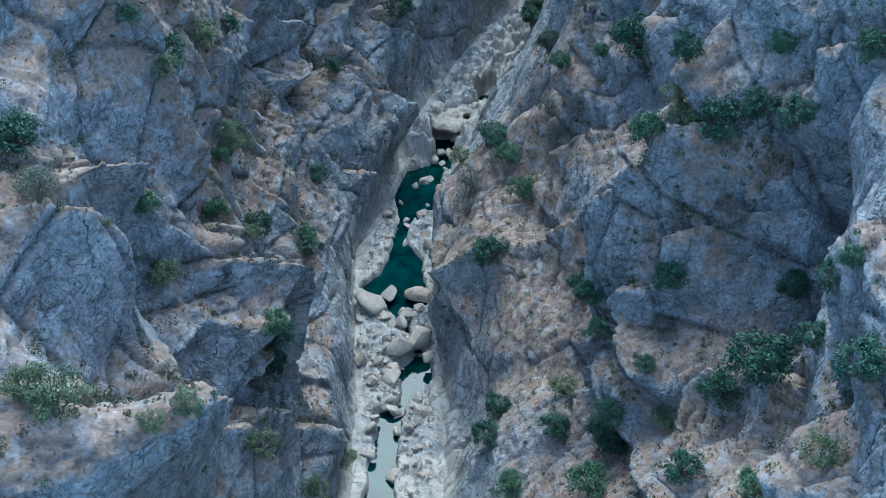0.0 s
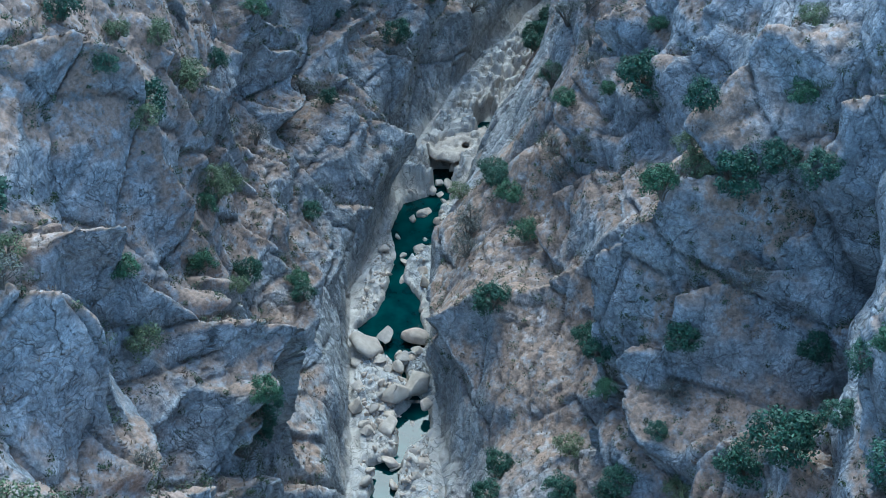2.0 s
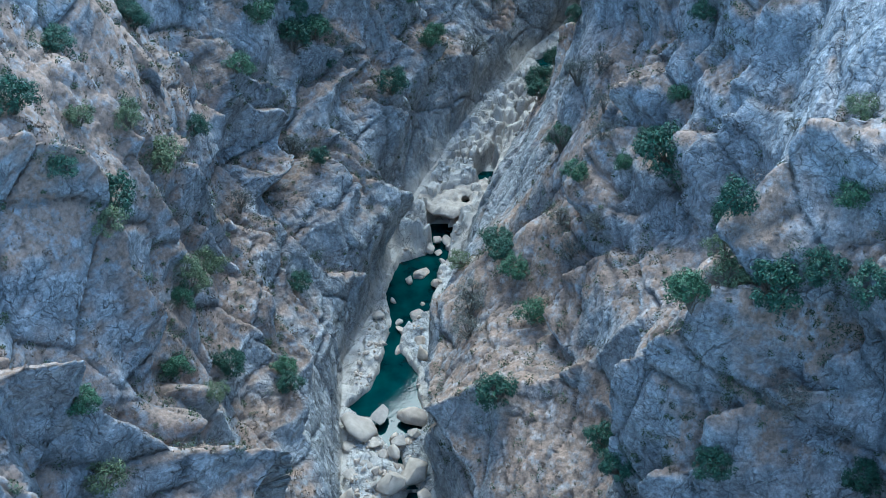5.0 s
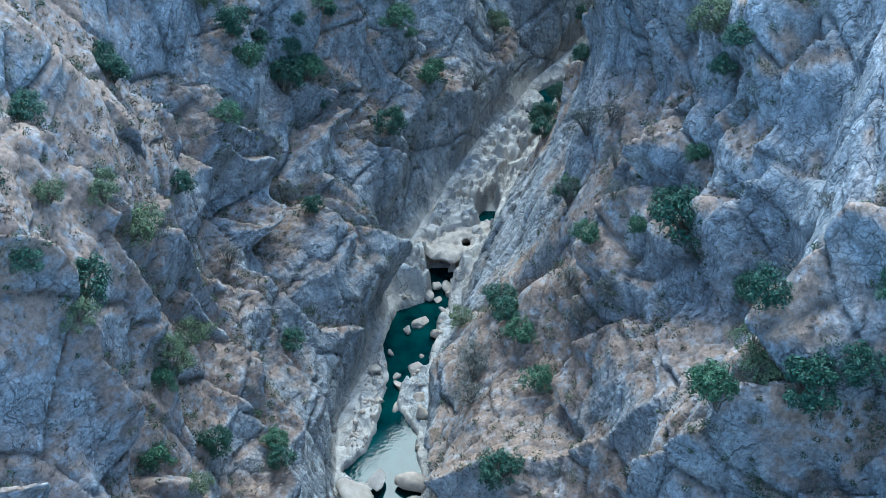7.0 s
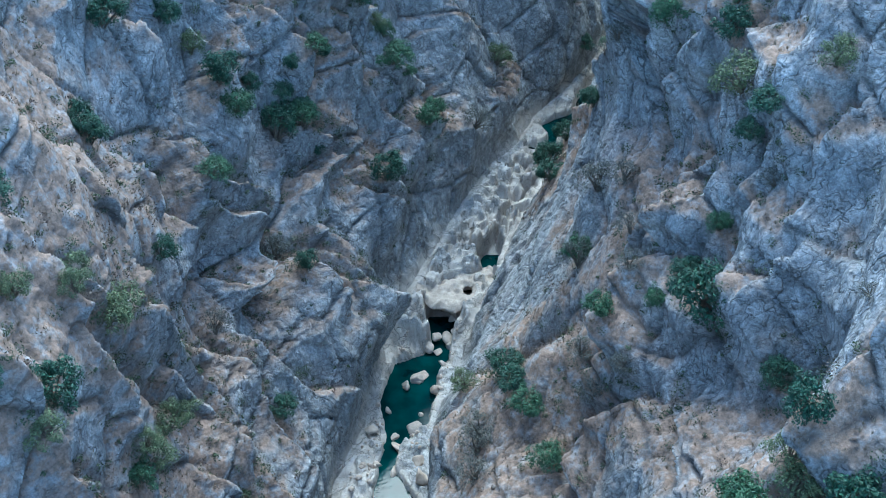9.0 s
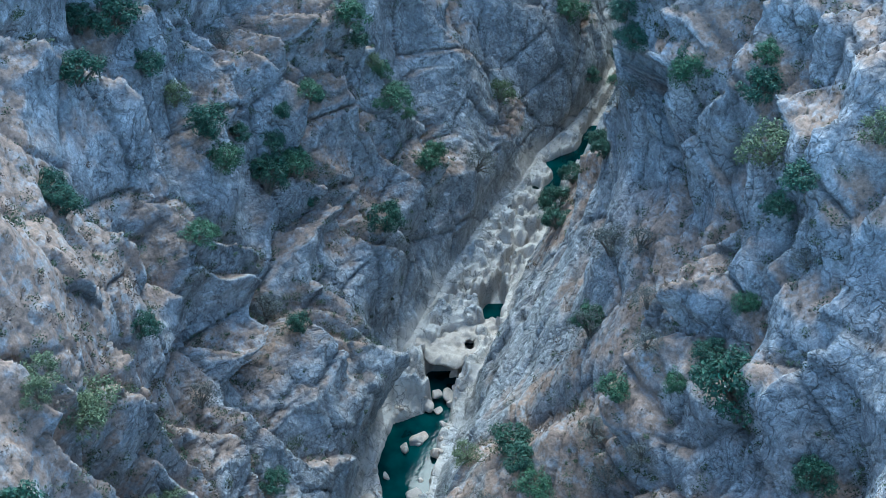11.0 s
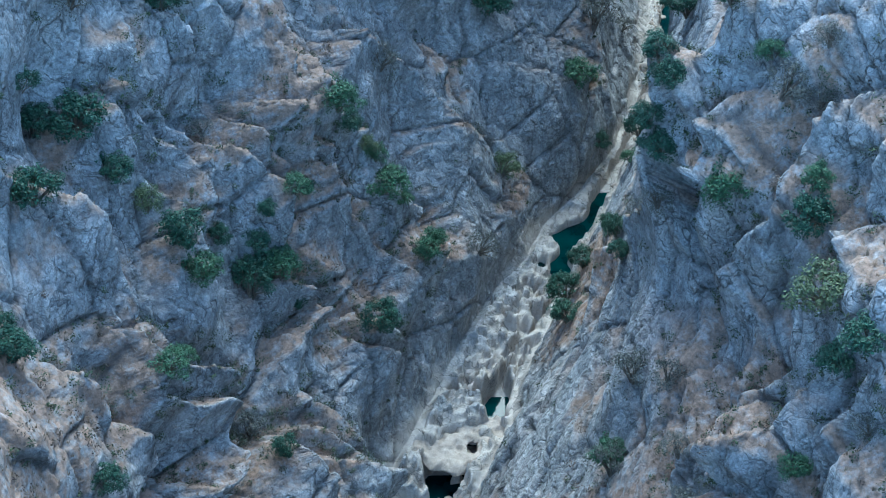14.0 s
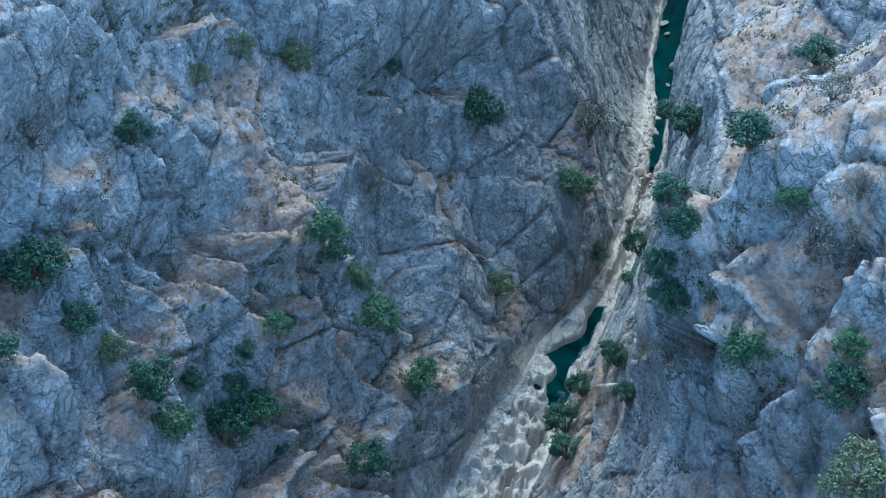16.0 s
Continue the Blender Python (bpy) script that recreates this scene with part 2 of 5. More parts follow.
    landform(d, y, s, 51.2, 39.6, 3.5, 7, -0.6, 2.86)
    landform(d, y, s, 164.5, 17.5, 3.5, 7, 0.25, -1.96)
    rib(d, y, s, 103.7, 31.0, 3.5, 12, -0.6, -1.65)
    rib(d, y, s, 177.1, 35.8, 3.5, 20, -0.6, -2.68)
    landform(d, y, s, 129.4, 9.6, 3.5, 4, -0.6, 1.36)
    landform(d, y, s, 153.0, 18.9, 3.5, 4, -0.25, -1.18)
    landform(d, y, s, 149.1, 34.6, 3.5, 4, 0.25, -1.74)
    landform(d, y, s, 126.6, 21.3, 3.5, 4, 0.6, -0.90)
    landform(d, y, s, 92.2, 31.5, 8, 7, 0.6, 1.32)
    landform(d, y, s, 140.8, 8.8, 3.5, 20, -0.25, -1.02)
    landform(d, y, s, 89.4, 45.1, 3.5, 4, 0.6, 1.23)
    landform(d, y, s, 96.7, 18.8, 8, 4, -0.6, -0.85)
    rib(d, y, s, 69.2, 43.7, 3.5, 12, 0.25, -2.19)
    landform(d, y, s, 102.0, 43.7, 3.5, 7, 0.25, 1.44)
    landform(d, y, s, 82.0, 47.7, 3.5, 4, -0.6, 1.08)
    landform(d, y, s, 88.0, 55.9, 3.5, 20, 0.25, 1.19)
    landform(d, y, s, 144.2, 50.2, 3.5, 4, -0.6, 1.19)
    landform(d, y, s, 55.3, 50.7, 3.5, 12, -0.6, 1.94)
    landform(d, y, s, 63.8, 42.7, 5, 4, -0.6, 1.38)
    landform(d, y, s, 46.0, 46.0, 3.5, 4, 0.6, 1.95)
    landform(d, y, s, 157.8, 4.6, 3.5, 4, -0.6, 1.11)
    landform(d, y, s, 167.1, 41.0, 3.5, 12, -0.6, -2.12)
    landform(d, y, s, 118.5, 53.8, 3.5, 20, 0.6, 0.72)
    landform(d, y, s, 185.0, 23.0, 3.5, 20, 0, 0.89)
    landform(d, y, s, 179.6, 16.0, 3.5, 4, 0.6, -0.98)
    landform(d, y, s, 121.0, 33.2, 3.5, 12, 0, -0.62)
    landform(d, y, s, 126.9, 31.4, 3.5, 4, -0.6, 1.29)
    landform(d, y, s, 124.2, 28.4, 3.5, 4, -0.6, -0.96)
    shoulder(d, y, s, 145.9, 27.6, 12, 14, 0, -3.82)
    shoulder(d, y, s, 70.7, 42.3, 12, 14, -0.5, -3.79)
    shoulder(d, y, s, 126.4, 31.4, 5, 14, 0, -3.88)
    shoulder(d, y, s, 100.4, 28.5, 12, 14, -0.5, -2.91)
    shoulder(d, y, s, 131.9, 22.7, 2.5, 3, 0.5, -5.10)
    shoulder(d, y, s, 78.5, 29.7, 2.5, 14, 0, 3.36)
    shoulder(d, y, s, 127.8, 52.1, 12, 8, -0.5, -2.42)
    shoulder(d, y, s, 159.3, 25.6, 5, 14, -0.5, -2.19)
    shoulder(d, y, s, 147.7, 27.4, 2.5, 8, 0, 2.90)
    shoulder(d, y, s, 146, 16.8, 2.5, 5, -0.5, -2.34)
    shoulder(d, y, s, 72.4, 47.4, 2.5, 3, -0.5, 2.97)
    shoulder(d, y, s, 136.3, 17.8, 3.5, 14, 0, 1.66)
    shoulder(d, y, s, 71.5, 35.2, 2.5, 8, 0, -2.48)
    shoulder(d, y, s, 182.4, 13.9, 2.5, 14, 0, -2.11)
    shoulder(d, y, s, 120.6, 10, 8, 5, 0.5, -1.88)
    shoulder(d, y, s, 51.2, 41, 3.5, 14, 0, -2.05)
    shoulder(d, y, s, 155.7, 11.8, 8, 3, -0.5, 1.77)
    shoulder(d, y, s, 110.1, 20.1, 12, 3, -0.5, 1.75)
    shoulder(d, y, s, 68.7, 22.2, 2.5, 5, -0.5, 2.01)
    shoulder(d, y, s, 79.8, 53.1, 2.5, 8, -0.5, -1.66)
    shoulder(d, y, s, 167.9, 38.8, 2.5, 14, -0.5, 1.76)
    shoulder(d, y, s, 196.8, 17.1, 8, 14, -0.5, -1.88)
    shoulder(d, y, s, 160.3, 14.9, 2.5, 3, -0.5, -2.00)
    shoulder(d, y, s, 83.7, 8.6, 12, 3, 0.5, 1.75)
    shoulder(d, y, s, 137, 33.5, 5, 5, 0.5, 1.32)
    shoulder(d, y, s, 105.1, 52.4, 3.5, 14, 0, 1.44)
    shoulder(d, y, s, 154.3, 40.3, 2.5, 3, -0.5, -1.71)
    shoulder(d, y, s, 57.4, 35.2, 8, 3, -0.5, 1.79)
    shoulder(d, y, s, 142.8, 55.2, 2.5, 8, 0, 1.50)
    shoulder(d, y, s, 147.7, 21.8, 2.5, 3, -0.5, 1.76)
    shoulder(d, y, s, 168.3, 25.6, 2.5, 8, 0, -1.56)
    shoulder(d, y, s, 80.4, 35.3, 5, 3, -0.5, -1.71)
    shoulder(d, y, s, 99, 38.9, 3.5, 8, -0.5, -1.12)
    shoulder(d, y, s, 148.4, 8.1, 2.5, 14, 0.5, -1.55)
    shoulder(d, y, s, 141.6, 40.9, 8, 3, -0.5, -1.09)
    shoulder(d, y, s, 131.9, 22.7, 2.5, 3, 0.5, -1.49)
    shoulder(d, y, s, 152.5, 48.3, 5, 3, -0.5, -1.41)
    shoulder(d, y, s, 185, 28.8, 5, 3, -0.5, -1.48)
    shoulder(d, y, s, 154.6, 36, 12, 3, 0.5, 0.95)
    shoulder(d, y, s, 83.5, 55.8, 2.5, 5, -0.5, 1.45)
    shoulder(d, y, s, 139.9, 8.6, 3.5, 5, 0.5, 1.43)
    shoulder(d, y, s, 131.8, 48.1, 2.5, 14, 0.5, 1.13)
    shoulder(d, y, s, 74.5, 38.1, 2.5, 3, -0.5, -1.42)
    shoulder(d, y, s, 135.1, 46.2, 2.5, 14, 0.5, -1.09)
    shoulder(d, y, s, 78.5, 29.7, 2.5, 14, 0, 1.12)
    shoulder(d, y, s, 69.4, 45.2, 2.5, 3, -0.5, -1.17)
    shoulder(d, y, s, 70.7, 42.3, 2.5, 14, 0.5, 1.07)
    shoulder(d, y, s, 57.8, 52, 2.5, 8, -0.5, 1.21)
    shoulder(d, y, s, 93.4, 31.7, 2.5, 14, 0, -1.13)
    shoulder(d, y, s, 96.3, 9.1, 2.5, 8, 0.5, 1.05)
    shoulder(d, y, s, 147, 44.1, 12, 3, -0.5, 0.79)
    shoulder(d, y, s, 56.2, 42.5, 3.5, 3, 0.5, -1.14)
    shoulder(d, y, s, 97.3, 18.1, 8, 3, -0.5, -0.98)
    shoulder(d, y, s, 146, 16.8, 2.5, 3, 0.5, -1.05)
    shoulder(d, y, s, 159.1, 11.7, 2.5, 14, -0.5, 0.85)
    return d


def east_forms(y, s):
    d = 0.038 * s
    scarp(d, y, s, ((82, 46), (81.5, 42.5), (84, 35), (82.5, 31.5), (81.5, 27.5), (80, 23)), -1, 4, 9)
    scarp(d, y, s, ((78, 43.5), (77.5, 39), (76.5, 36), (77.5, 31), (71.5, 30)), -1, 3, 6)
    scarp(d, y, s, ((62, 42), (66.5, 37.5), (66.5, 34.5), (65, 32.5), (56.5, 34.5)), -1, 4, 7)
    scarp(d, y, s, ((78, 61), (80, 58), (79, 54), (78.5, 49.5), (78.5, 45)), -1, 3, 8)
    scarp(d, y, s, ((59, 57), (59.5, 54), (57.5, 51), (56, 49.5)), -1, 3, 6)
    scarp(d, y, s, ((51, 52), (51.5, 48.5), (51.5, 45.5), (49, 44)), -1, 3, 6)
    scarp(d, y, s, ((116.5, 10), (114.5, 4.5), (100, 10), (96.5, 9.5)), -1, 1.8, 4)
    scarp(d, y, s, ((112.5, 36), (112, 33.5), (109.5, 32)), -1, 1.5, 4)
    scarp(d, y, s, ((106, 26.5), (106, 22.5), (101, 22.5)), -1, 1.5, 4)
    scarp(d, y, s, ((87, 58), (87, 56), (86.5, 53.5), (85.5, 51), (84, 49)), -1, 3.5, 7)
    scarp(d, y, s, ((112, 39), (112.5, 35), (110, 32), (110, 27.5)), -1, 2, 6)
    scarp(d, y, s, ((103, 48.5), (102.5, 46.5), (101, 43.5), (100.5, 41.5)), -1, 2, 6)
    scarp(d, y, s, ((108, 49.5), (107.5, 46.5), (106, 44.5)), -1, 1.5, 5)
    scarp(d, y, s, ((104, 31.5), (106, 26.5), (105, 23)), -1, 1.8, 5)
    scarp(d, y, s, ((136, 53.5), (146, 39.5), (135, 46.5), (139.5, 36.5), (150.5, 21)), -1, 4.5, 9)
    scarp(d, y, s, ((118, 56.5), (118, 52.5), (116, 48), (116.5, 44.5), (114.5, 42)), -1, 3, 7)
    scarp(d, y, s, ((125, 59.5), (124, 56), (124, 52), (124, 48)), -1, 2, 6)
    scarp(d, y, s, ((112, 58.5), (110.5, 54.5), (110.5, 51.5), (110.5, 49)), -1, 2, 6)
    scarp(d, y, s, ((112.5, 37.5), (112, 35), (111.5, 33)), -1, 1.8, 5)
    scarp(d, y, s, ((138.5, 60), (137, 58.5), (134.5, 57), (136, 52.5), (135, 48.5), (134.5, 44.5), (139, 36.5)), -1, 4.5, 10)
    scarp(d, y, s, ((125.5, 61.5), (125.5, 59), (124, 56), (122.5, 53.5), (124, 48), (124, 45)), -1, 3, 8)
    scarp(d, y, s, ((134, 59), (134, 54), (133, 52.5), (129.5, 53.5)), -1, 1.6, 5)
    scarp(d, y, s, ((81, 46), (79.5, 43), (78.5, 40.5), (78, 38.5)), -1, 1.6, 4)
    scarp(d, y, s, ((80.5, 49), (79.5, 46), (78, 43.5)), -1, 1.6, 4)
    scarp(d, y, s, ((78, 53.5), (77.5, 49.5), (77, 44.5)), 1, 2, 5)
    scarp(d, y, s, ((78.5, 39), (78, 33.5), (78, 26.5)), -1, 1.8, 4)
    scarp(d, y, s, ((78, 26.5), (71.5, 24.5), (62, 27.5)), -1, 2, 5)
    scarp(d, y, s, ((119, 43.5), (116, 40.5), (116, 37)), -1, 1.8, 5)
    scarp(d, y, s, ((107.5, 58.5), (106, 55), (104.5, 51)), -1, 1.8, 5)
    scarp(d, y, s, ((102, 40), (101, 35.5), (97.5, 34)), -1, 2, 5)
    scarp(d, y, s, ((130.5, 56), (130, 53), (127.5, 50.5), (128, 47.5)), -1, 1.8, 5)
    scarp(d, y, s, ((113.5, 48.5), (113, 44.5), (113.5, 40)), -1, 2, 6)
    scarp(d, y, s, ((120.5, 62), (120.5, 58.5), (118, 57)), -1, 1.8, 5)
    landform(d, y, s, 70.5, 46.5, 8, 20, 0, -6.32)
    landform(d, y, s, 151.0, 49.7, 22, 20, -0.6, 6.96)
    landform(d, y, s, 205.0, 35.7, 22, 20, 0.6, 3.67)
    landform(d, y, s, 96.8, 39.6, 8, 20, 0.25, -3.48)
    landform(d, y, s, 230.0, 34.1, 8, 20, -0.6, 4.45)
    landform(d, y, s, 85.8, 58.5, 8, 20, 0, 1.51)
    landform(d, y, s, 134.4, 54.5, 8, 20, 0.25, 3.94)
    landform(d, y, s, 86.1, 23.4, 22, 7, 0.6, -2.71)
    landform(d, y, s, 77.2, 46.6, 3.5, 4, 0.25, -2.48)
    landform(d, y, s, 57.2, 42.2, 8, 20, 0, -1.81)
    landform(d, y, s, 100.1, 53.5, 3.5, 12, 0.6, -2.82)
    landform(d, y, s, 151.0, 49.7, 3.5, 4, 0.6, -3.63)
    landform(d, y, s, 107.3, 10.9, 22, 7, -0.6, 2.39)
    landform(d, y, s, 111.1, 33.4, 3.5, 20, -0.6, 1.08)
    landform(d, y, s, 83.0, 44.0, 3.5, 4, 0.6, 2.75)
    landform(d, y, s, 185.0, 33.7, 22, 20, -0.6, 4.91)
    rib(d, y, s, 98.5, 16.9, 3.5, 20, -0.25, 4.10)
    landform(d, y, s, 125.4, 42.7, 5, 4, -0.6, -1.90)
    landform(d, y, s, 109.3, 38.5, 3.5, 4, 0.6, -1.47)
    landform(d, y, s, 82.8, 34.0, 22, 4, -0.6, 1.23)
    landform(d, y, s, 71.6, 40.6, 3.5, 4, -0.6, -1.13)
    landform(d, y, s, 75.3, 24.7, 3.5, 12, 0.6, -1.80)
    landform(d, y, s, 103.4, 43.2, 3.5, 4, -0.6, 1.76)
    landform(d, y, s, 121.3, 54.7, 8, 4, -0.6, 1.33)
    landform(d, y, s, 122.7, 50.0, 3.5, 4, -0.6, -1.10)
    landform(d, y, s, 160.0, 37.9, 3.5, 4, 0.6, -0.71)
    rib(d, y, s, 76.8, 55.0, 3.5, 20, 0, -4.61)
    landform(d, y, s, 80.0, 52.4, 3.5, 4, -0.6, 2.32)
    landform(d, y, s, 81.1, 47.8, 3.5, 4, 0.6, -1.85)
    landform(d, y, s, 100.7, 17.9, 3.5, 20, 0.25, -1.04)
    landform(d, y, s, 81.5, 12.8, 3.5, 20, -0.6, -1.25)
    landform(d, y, s, 129.8, 14.3, 3.5, 20, -0.25, -1.41)
    landform(d, y, s, 166.0, 44.7, 13, 4, 0.6, 2.36)
    landform(d, y, s, 147.3, 52.9, 3.5, 4, 0, 3.10)
    landform(d, y, s, 132.2, 63.8, 3.5, 7, -0.25, 1.68)
    landform(d, y, s, 117.7, 16.5, 5, 20, 0, 1.11)
    landform(d, y, s, 230.0, 34.1, 22, 12, -0.6, 4.75)
    landform(d, y, s, 153.6, 17.9, 3.5, 7, -0.6, -1.24)
    landform(d, y, s, 68.6, 28.4, 3.5, 12, -0.6, -1.81)
    landform(d, y, s, 67.9, 44.6, 3.5, 4, -0.6, -2.31)
    landform(d, y, s, 85.8, 58.5, 3.5, 4, -0.6, 1.68)
    landform(d, y, s, 82.5, 38.6, 5, 4, 0.6, 0.92)
    landform(d, y, s, 120.6, 43.2, 3.5, 20, -0.6, 1.03)
    landform(d, y, s, 127.4, 51.5, 3.5, 4, -0.6, 1.08)
    landform(d, y, s, 205.0, 8.0, 13, 4, -0.6, -0.87)
    landform(d, y, s, 94.7, 28.4, 3.5, 4, -0.6, -1.65)
    landform(d, y, s, 99.1, 19.3, 3.5, 4, 0.6, -2.01)
    rib(d, y, s, 111.0, 52.8, 3.5, 20, -0.6, -1.05)
    landform(d, y, s, 95.7, 43.0, 3.5, 7, -0.6, -1.10)
    rib(d, y, s, 112.1, 36.5, 3.5, 20, -0.25, 0.76)
    landform(d, y, s, 160.0, 47.1, 3.5, 12, 0.6, 1.85)
    landform(d, y, s, 148.1, 37.5, 3.5, 20, -0.6, 1.39)
    landform(d, y, s, 152.0, 56.6, 22, 4, -0.6, 1.37)
    landform(d, y, s, 168.7, 29.8, 8, 20, 0, 1.14)
    landform(d, y, s, 205.0, 35.7, 22, 20, 0.6, 3.67)
    landform(d, y, s, 61.6, 42.9, 13, 4, -0.6, -2.87)
    rib(d, y, s, 72.3, 38.9, 3.5, 12, 0.25, -3.21)
    landform(d, y, s, 66.3, 38.6, 5, 12, 0.6, -1.92)
    landform(d, y, s, 51.5, 50.6, 22, 4, -0.6, -1.16)
    landform(d, y, s, 75.7, 36.0, 3.5, 20, -0.25, -1.13)
    landform(d, y, s, 155, 55, 6, 10, 0, -8)
    shoulder(d, y, s, 116, 49.1, 12, 14, 0.5, -6.73)
    shoulder(d, y, s, 77.1, 45.7, 5, 14, 0.5, -6.22)
    shoulder(d, y, s, 135.6, 38.9, 8, 14, 0, -5.66)
    shoulder(d, y, s, 101.7, 49.6, 2.5, 14, 0.5, -3.30)
    shoulder(d, y, s, 60.9, 35, 5, 14, -0.5, -3.84)
    shoulder(d, y, s, 80.5, 24.1, 2.5, 14, -0.5, -3.41)
    shoulder(d, y, s, 115.6, 41.2, 3.5, 5, -0.5, 2.68)
    shoulder(d, y, s, 83.3, 48.4, 2.5, 5, 0.5, 2.57)
    shoulder(d, y, s, 99.8, 18.5, 2.5, 3, 0.5, 2.67)
    shoulder(d, y, s, 129.9, 57, 12, 3, -0.5, -1.90)
    shoulder(d, y, s, 119.6, 20.8, 2.5, 14, -0.5, -2.72)
    shoulder(d, y, s, 80.8, 58, 12, 8, 0.5, -1.75)
    shoulder(d, y, s, 108.7, 28.2, 5, 8, 0.5, -1.62)
    shoulder(d, y, s, 113.4, 57.3, 2.5, 14, 0, 1.80)
    shoulder(d, y, s, 51, 50, 12, 3, 0.5, -2.22)
    shoulder(d, y, s, 128.3, 41.6, 2.5, 14, 0.5, -1.67)
    shoulder(d, y, s, 102.5, 43.5, 2.5, 3, 0.5, 1.61)
    shoulder(d, y, s, 128.3, 61, 2.5, 14, 0, 1.57)
    shoulder(d, y, s, 77.1, 45.7, 2.5, 3, -0.5, -1.62)
    shoulder(d, y, s, 142.8, 19.1, 2.5, 14, 0.5, -1.77)
    shoulder(d, y, s, 86.2, 38.8, 5, 14, -0.5, 1.00)
    shoulder(d, y, s, 100.8, 38.1, 2.5, 14, -0.5, -1.13)
    shoulder(d, y, s, 77, 52.5, 2.5, 3, 0.5, -1.58)
    shoulder(d, y, s, 160.5, 38.4, 2.5, 14, 0.5, 1.36)
    shoulder(d, y, s, 122, 51.7, 8, 3, -0.5, 0.98)
    shoulder(d, y, s, 119.8, 59, 12, 3, -0.5, -1.08)
    shoulder(d, y, s, 74.6, 23, 2.5, 14, -0.5, 1.12)
    shoulder(d, y, s, 73.5, 33, 2.5, 3, 0, -1.43)
    shoulder(d, y, s, 112.2, 34.6, 2.5, 3, 0, -1.37)
    shoulder(d, y, s, 56.6, 44.9, 2.5, 3, -0.5, 1.36)
    shoulder(d, y, s, 95.9, 12.3, 2.5, 3, 0.5, -1.31)
    shoulder(d, y, s, 110.4, 40, 5, 3, 0.5, 1.17)
    shoulder(d, y, s, 108.5, 55, 2.5, 3, -0.5, 1.03)
    shoulder(d, y, s, 93.3, 21.1, 8, 3, 0.5, -0.85)
    shoulder(d, y, s, 106.4, 16.2, 12, 3, 0.5, 0.94)
    shoulder(d, y, s, 71.1, 37.3, 2.5, 14, 0.5, 0.77)
    shoulder(d, y, s, 107.9, 50.2, 2.5, 8, -0.5, -0.57)
    shoulder(d, y, s, 74.9, 17, 2.5, 14, 0.5, -1.04)
    shoulder(d, y, s, 94.3, 29.4, 12, 3, 0.5, 0.90)
    shoulder(d, y, s, 151.9, 31.4, 2.5, 14, 0.5, -1.11)
    shoulder(d, y, s, 133.7, 8.7, 12, 5, 0.5, 1.09)
    shoulder(d, y, s, 61.7, 38.9, 2.5, 14, 0, -0.79)
    shoulder(d, y, s, 77.1, 45.7, 2.5, 3, -0.5, -0.89)
    shoulder(d, y, s, 132.8, 35.3, 3.5, 3, -0.5, 0.89)
    shoulder(d, y, s, 80.3, 47.3, 2.5, 3, -0.5, 0.85)
    shoulder(d, y, s, 86.7, 17.4, 3.5, 3, -0.5, -0.80)
    shoulder(d, y, s, 103.4, 49.4, 3.5, 14, -0.5, 0.51)
    shoulder(d, y, s, 82.6, 10.6, 8, 5, 0.5, 0.68)
    shoulder(d, y, s, 126.8, 24, 2.5, 14, 0, -0.50)
    shoulder(d, y, s, 105.7, 25.6, 2.5, 3, -0.5, -0.75)
    shoulder(d, y, s, 108.7, 28.2, 2.5, 8, -0.5, 0.58)
    shoulder(d, y, s, 100.7, 44.4, 2.5, 3, 0.5, -0.64)
    shoulder(d, y, s, 102.5, 43.5, 2.5, 3, 0.5, 0.70)
    shoulder(d, y, s, 101.2, 41.9, 2.5, 5, -0.5, -0.53)
    shoulder(d, y, s, 112.7, 46.5, 5, 3, -0.5, -0.67)
    d += 0.35 * np.maximum(s - 22, 0) * smooth(176, 194, y)
    return d


STEP = 0.24
ROWS = np.arange(24.0, 282.0, STEP)
UP = np.concatenate([np.arange(0, 84, STEP), 84 + 0.45 * np.cumsum(1.12 ** np.arange(24))])


def bend(y, s, seed, lean):
    wy = y + 1.6 * layers(y / 9, s / 9, seed + 50, 3) - lean * s
    return wy, s + 1.6 * layers(y / 9 + 40, s / 9, seed + 60, 3)


def large_relief(y, s, seed, lean):
    """Slabs and ribs of the limestone, several metres across."""
    wy, ws = bend(y, s, seed, lean)
    h1, e1 = blocks(wy / 6.0, ws / 9, seed, 0.5, 150.0)
    d = 0.8 * h1 - 0.35 * np.exp(-e1 / 0.05) + 0.3 * layers(y / 11, s / 11, seed + 90, 2)
    return d


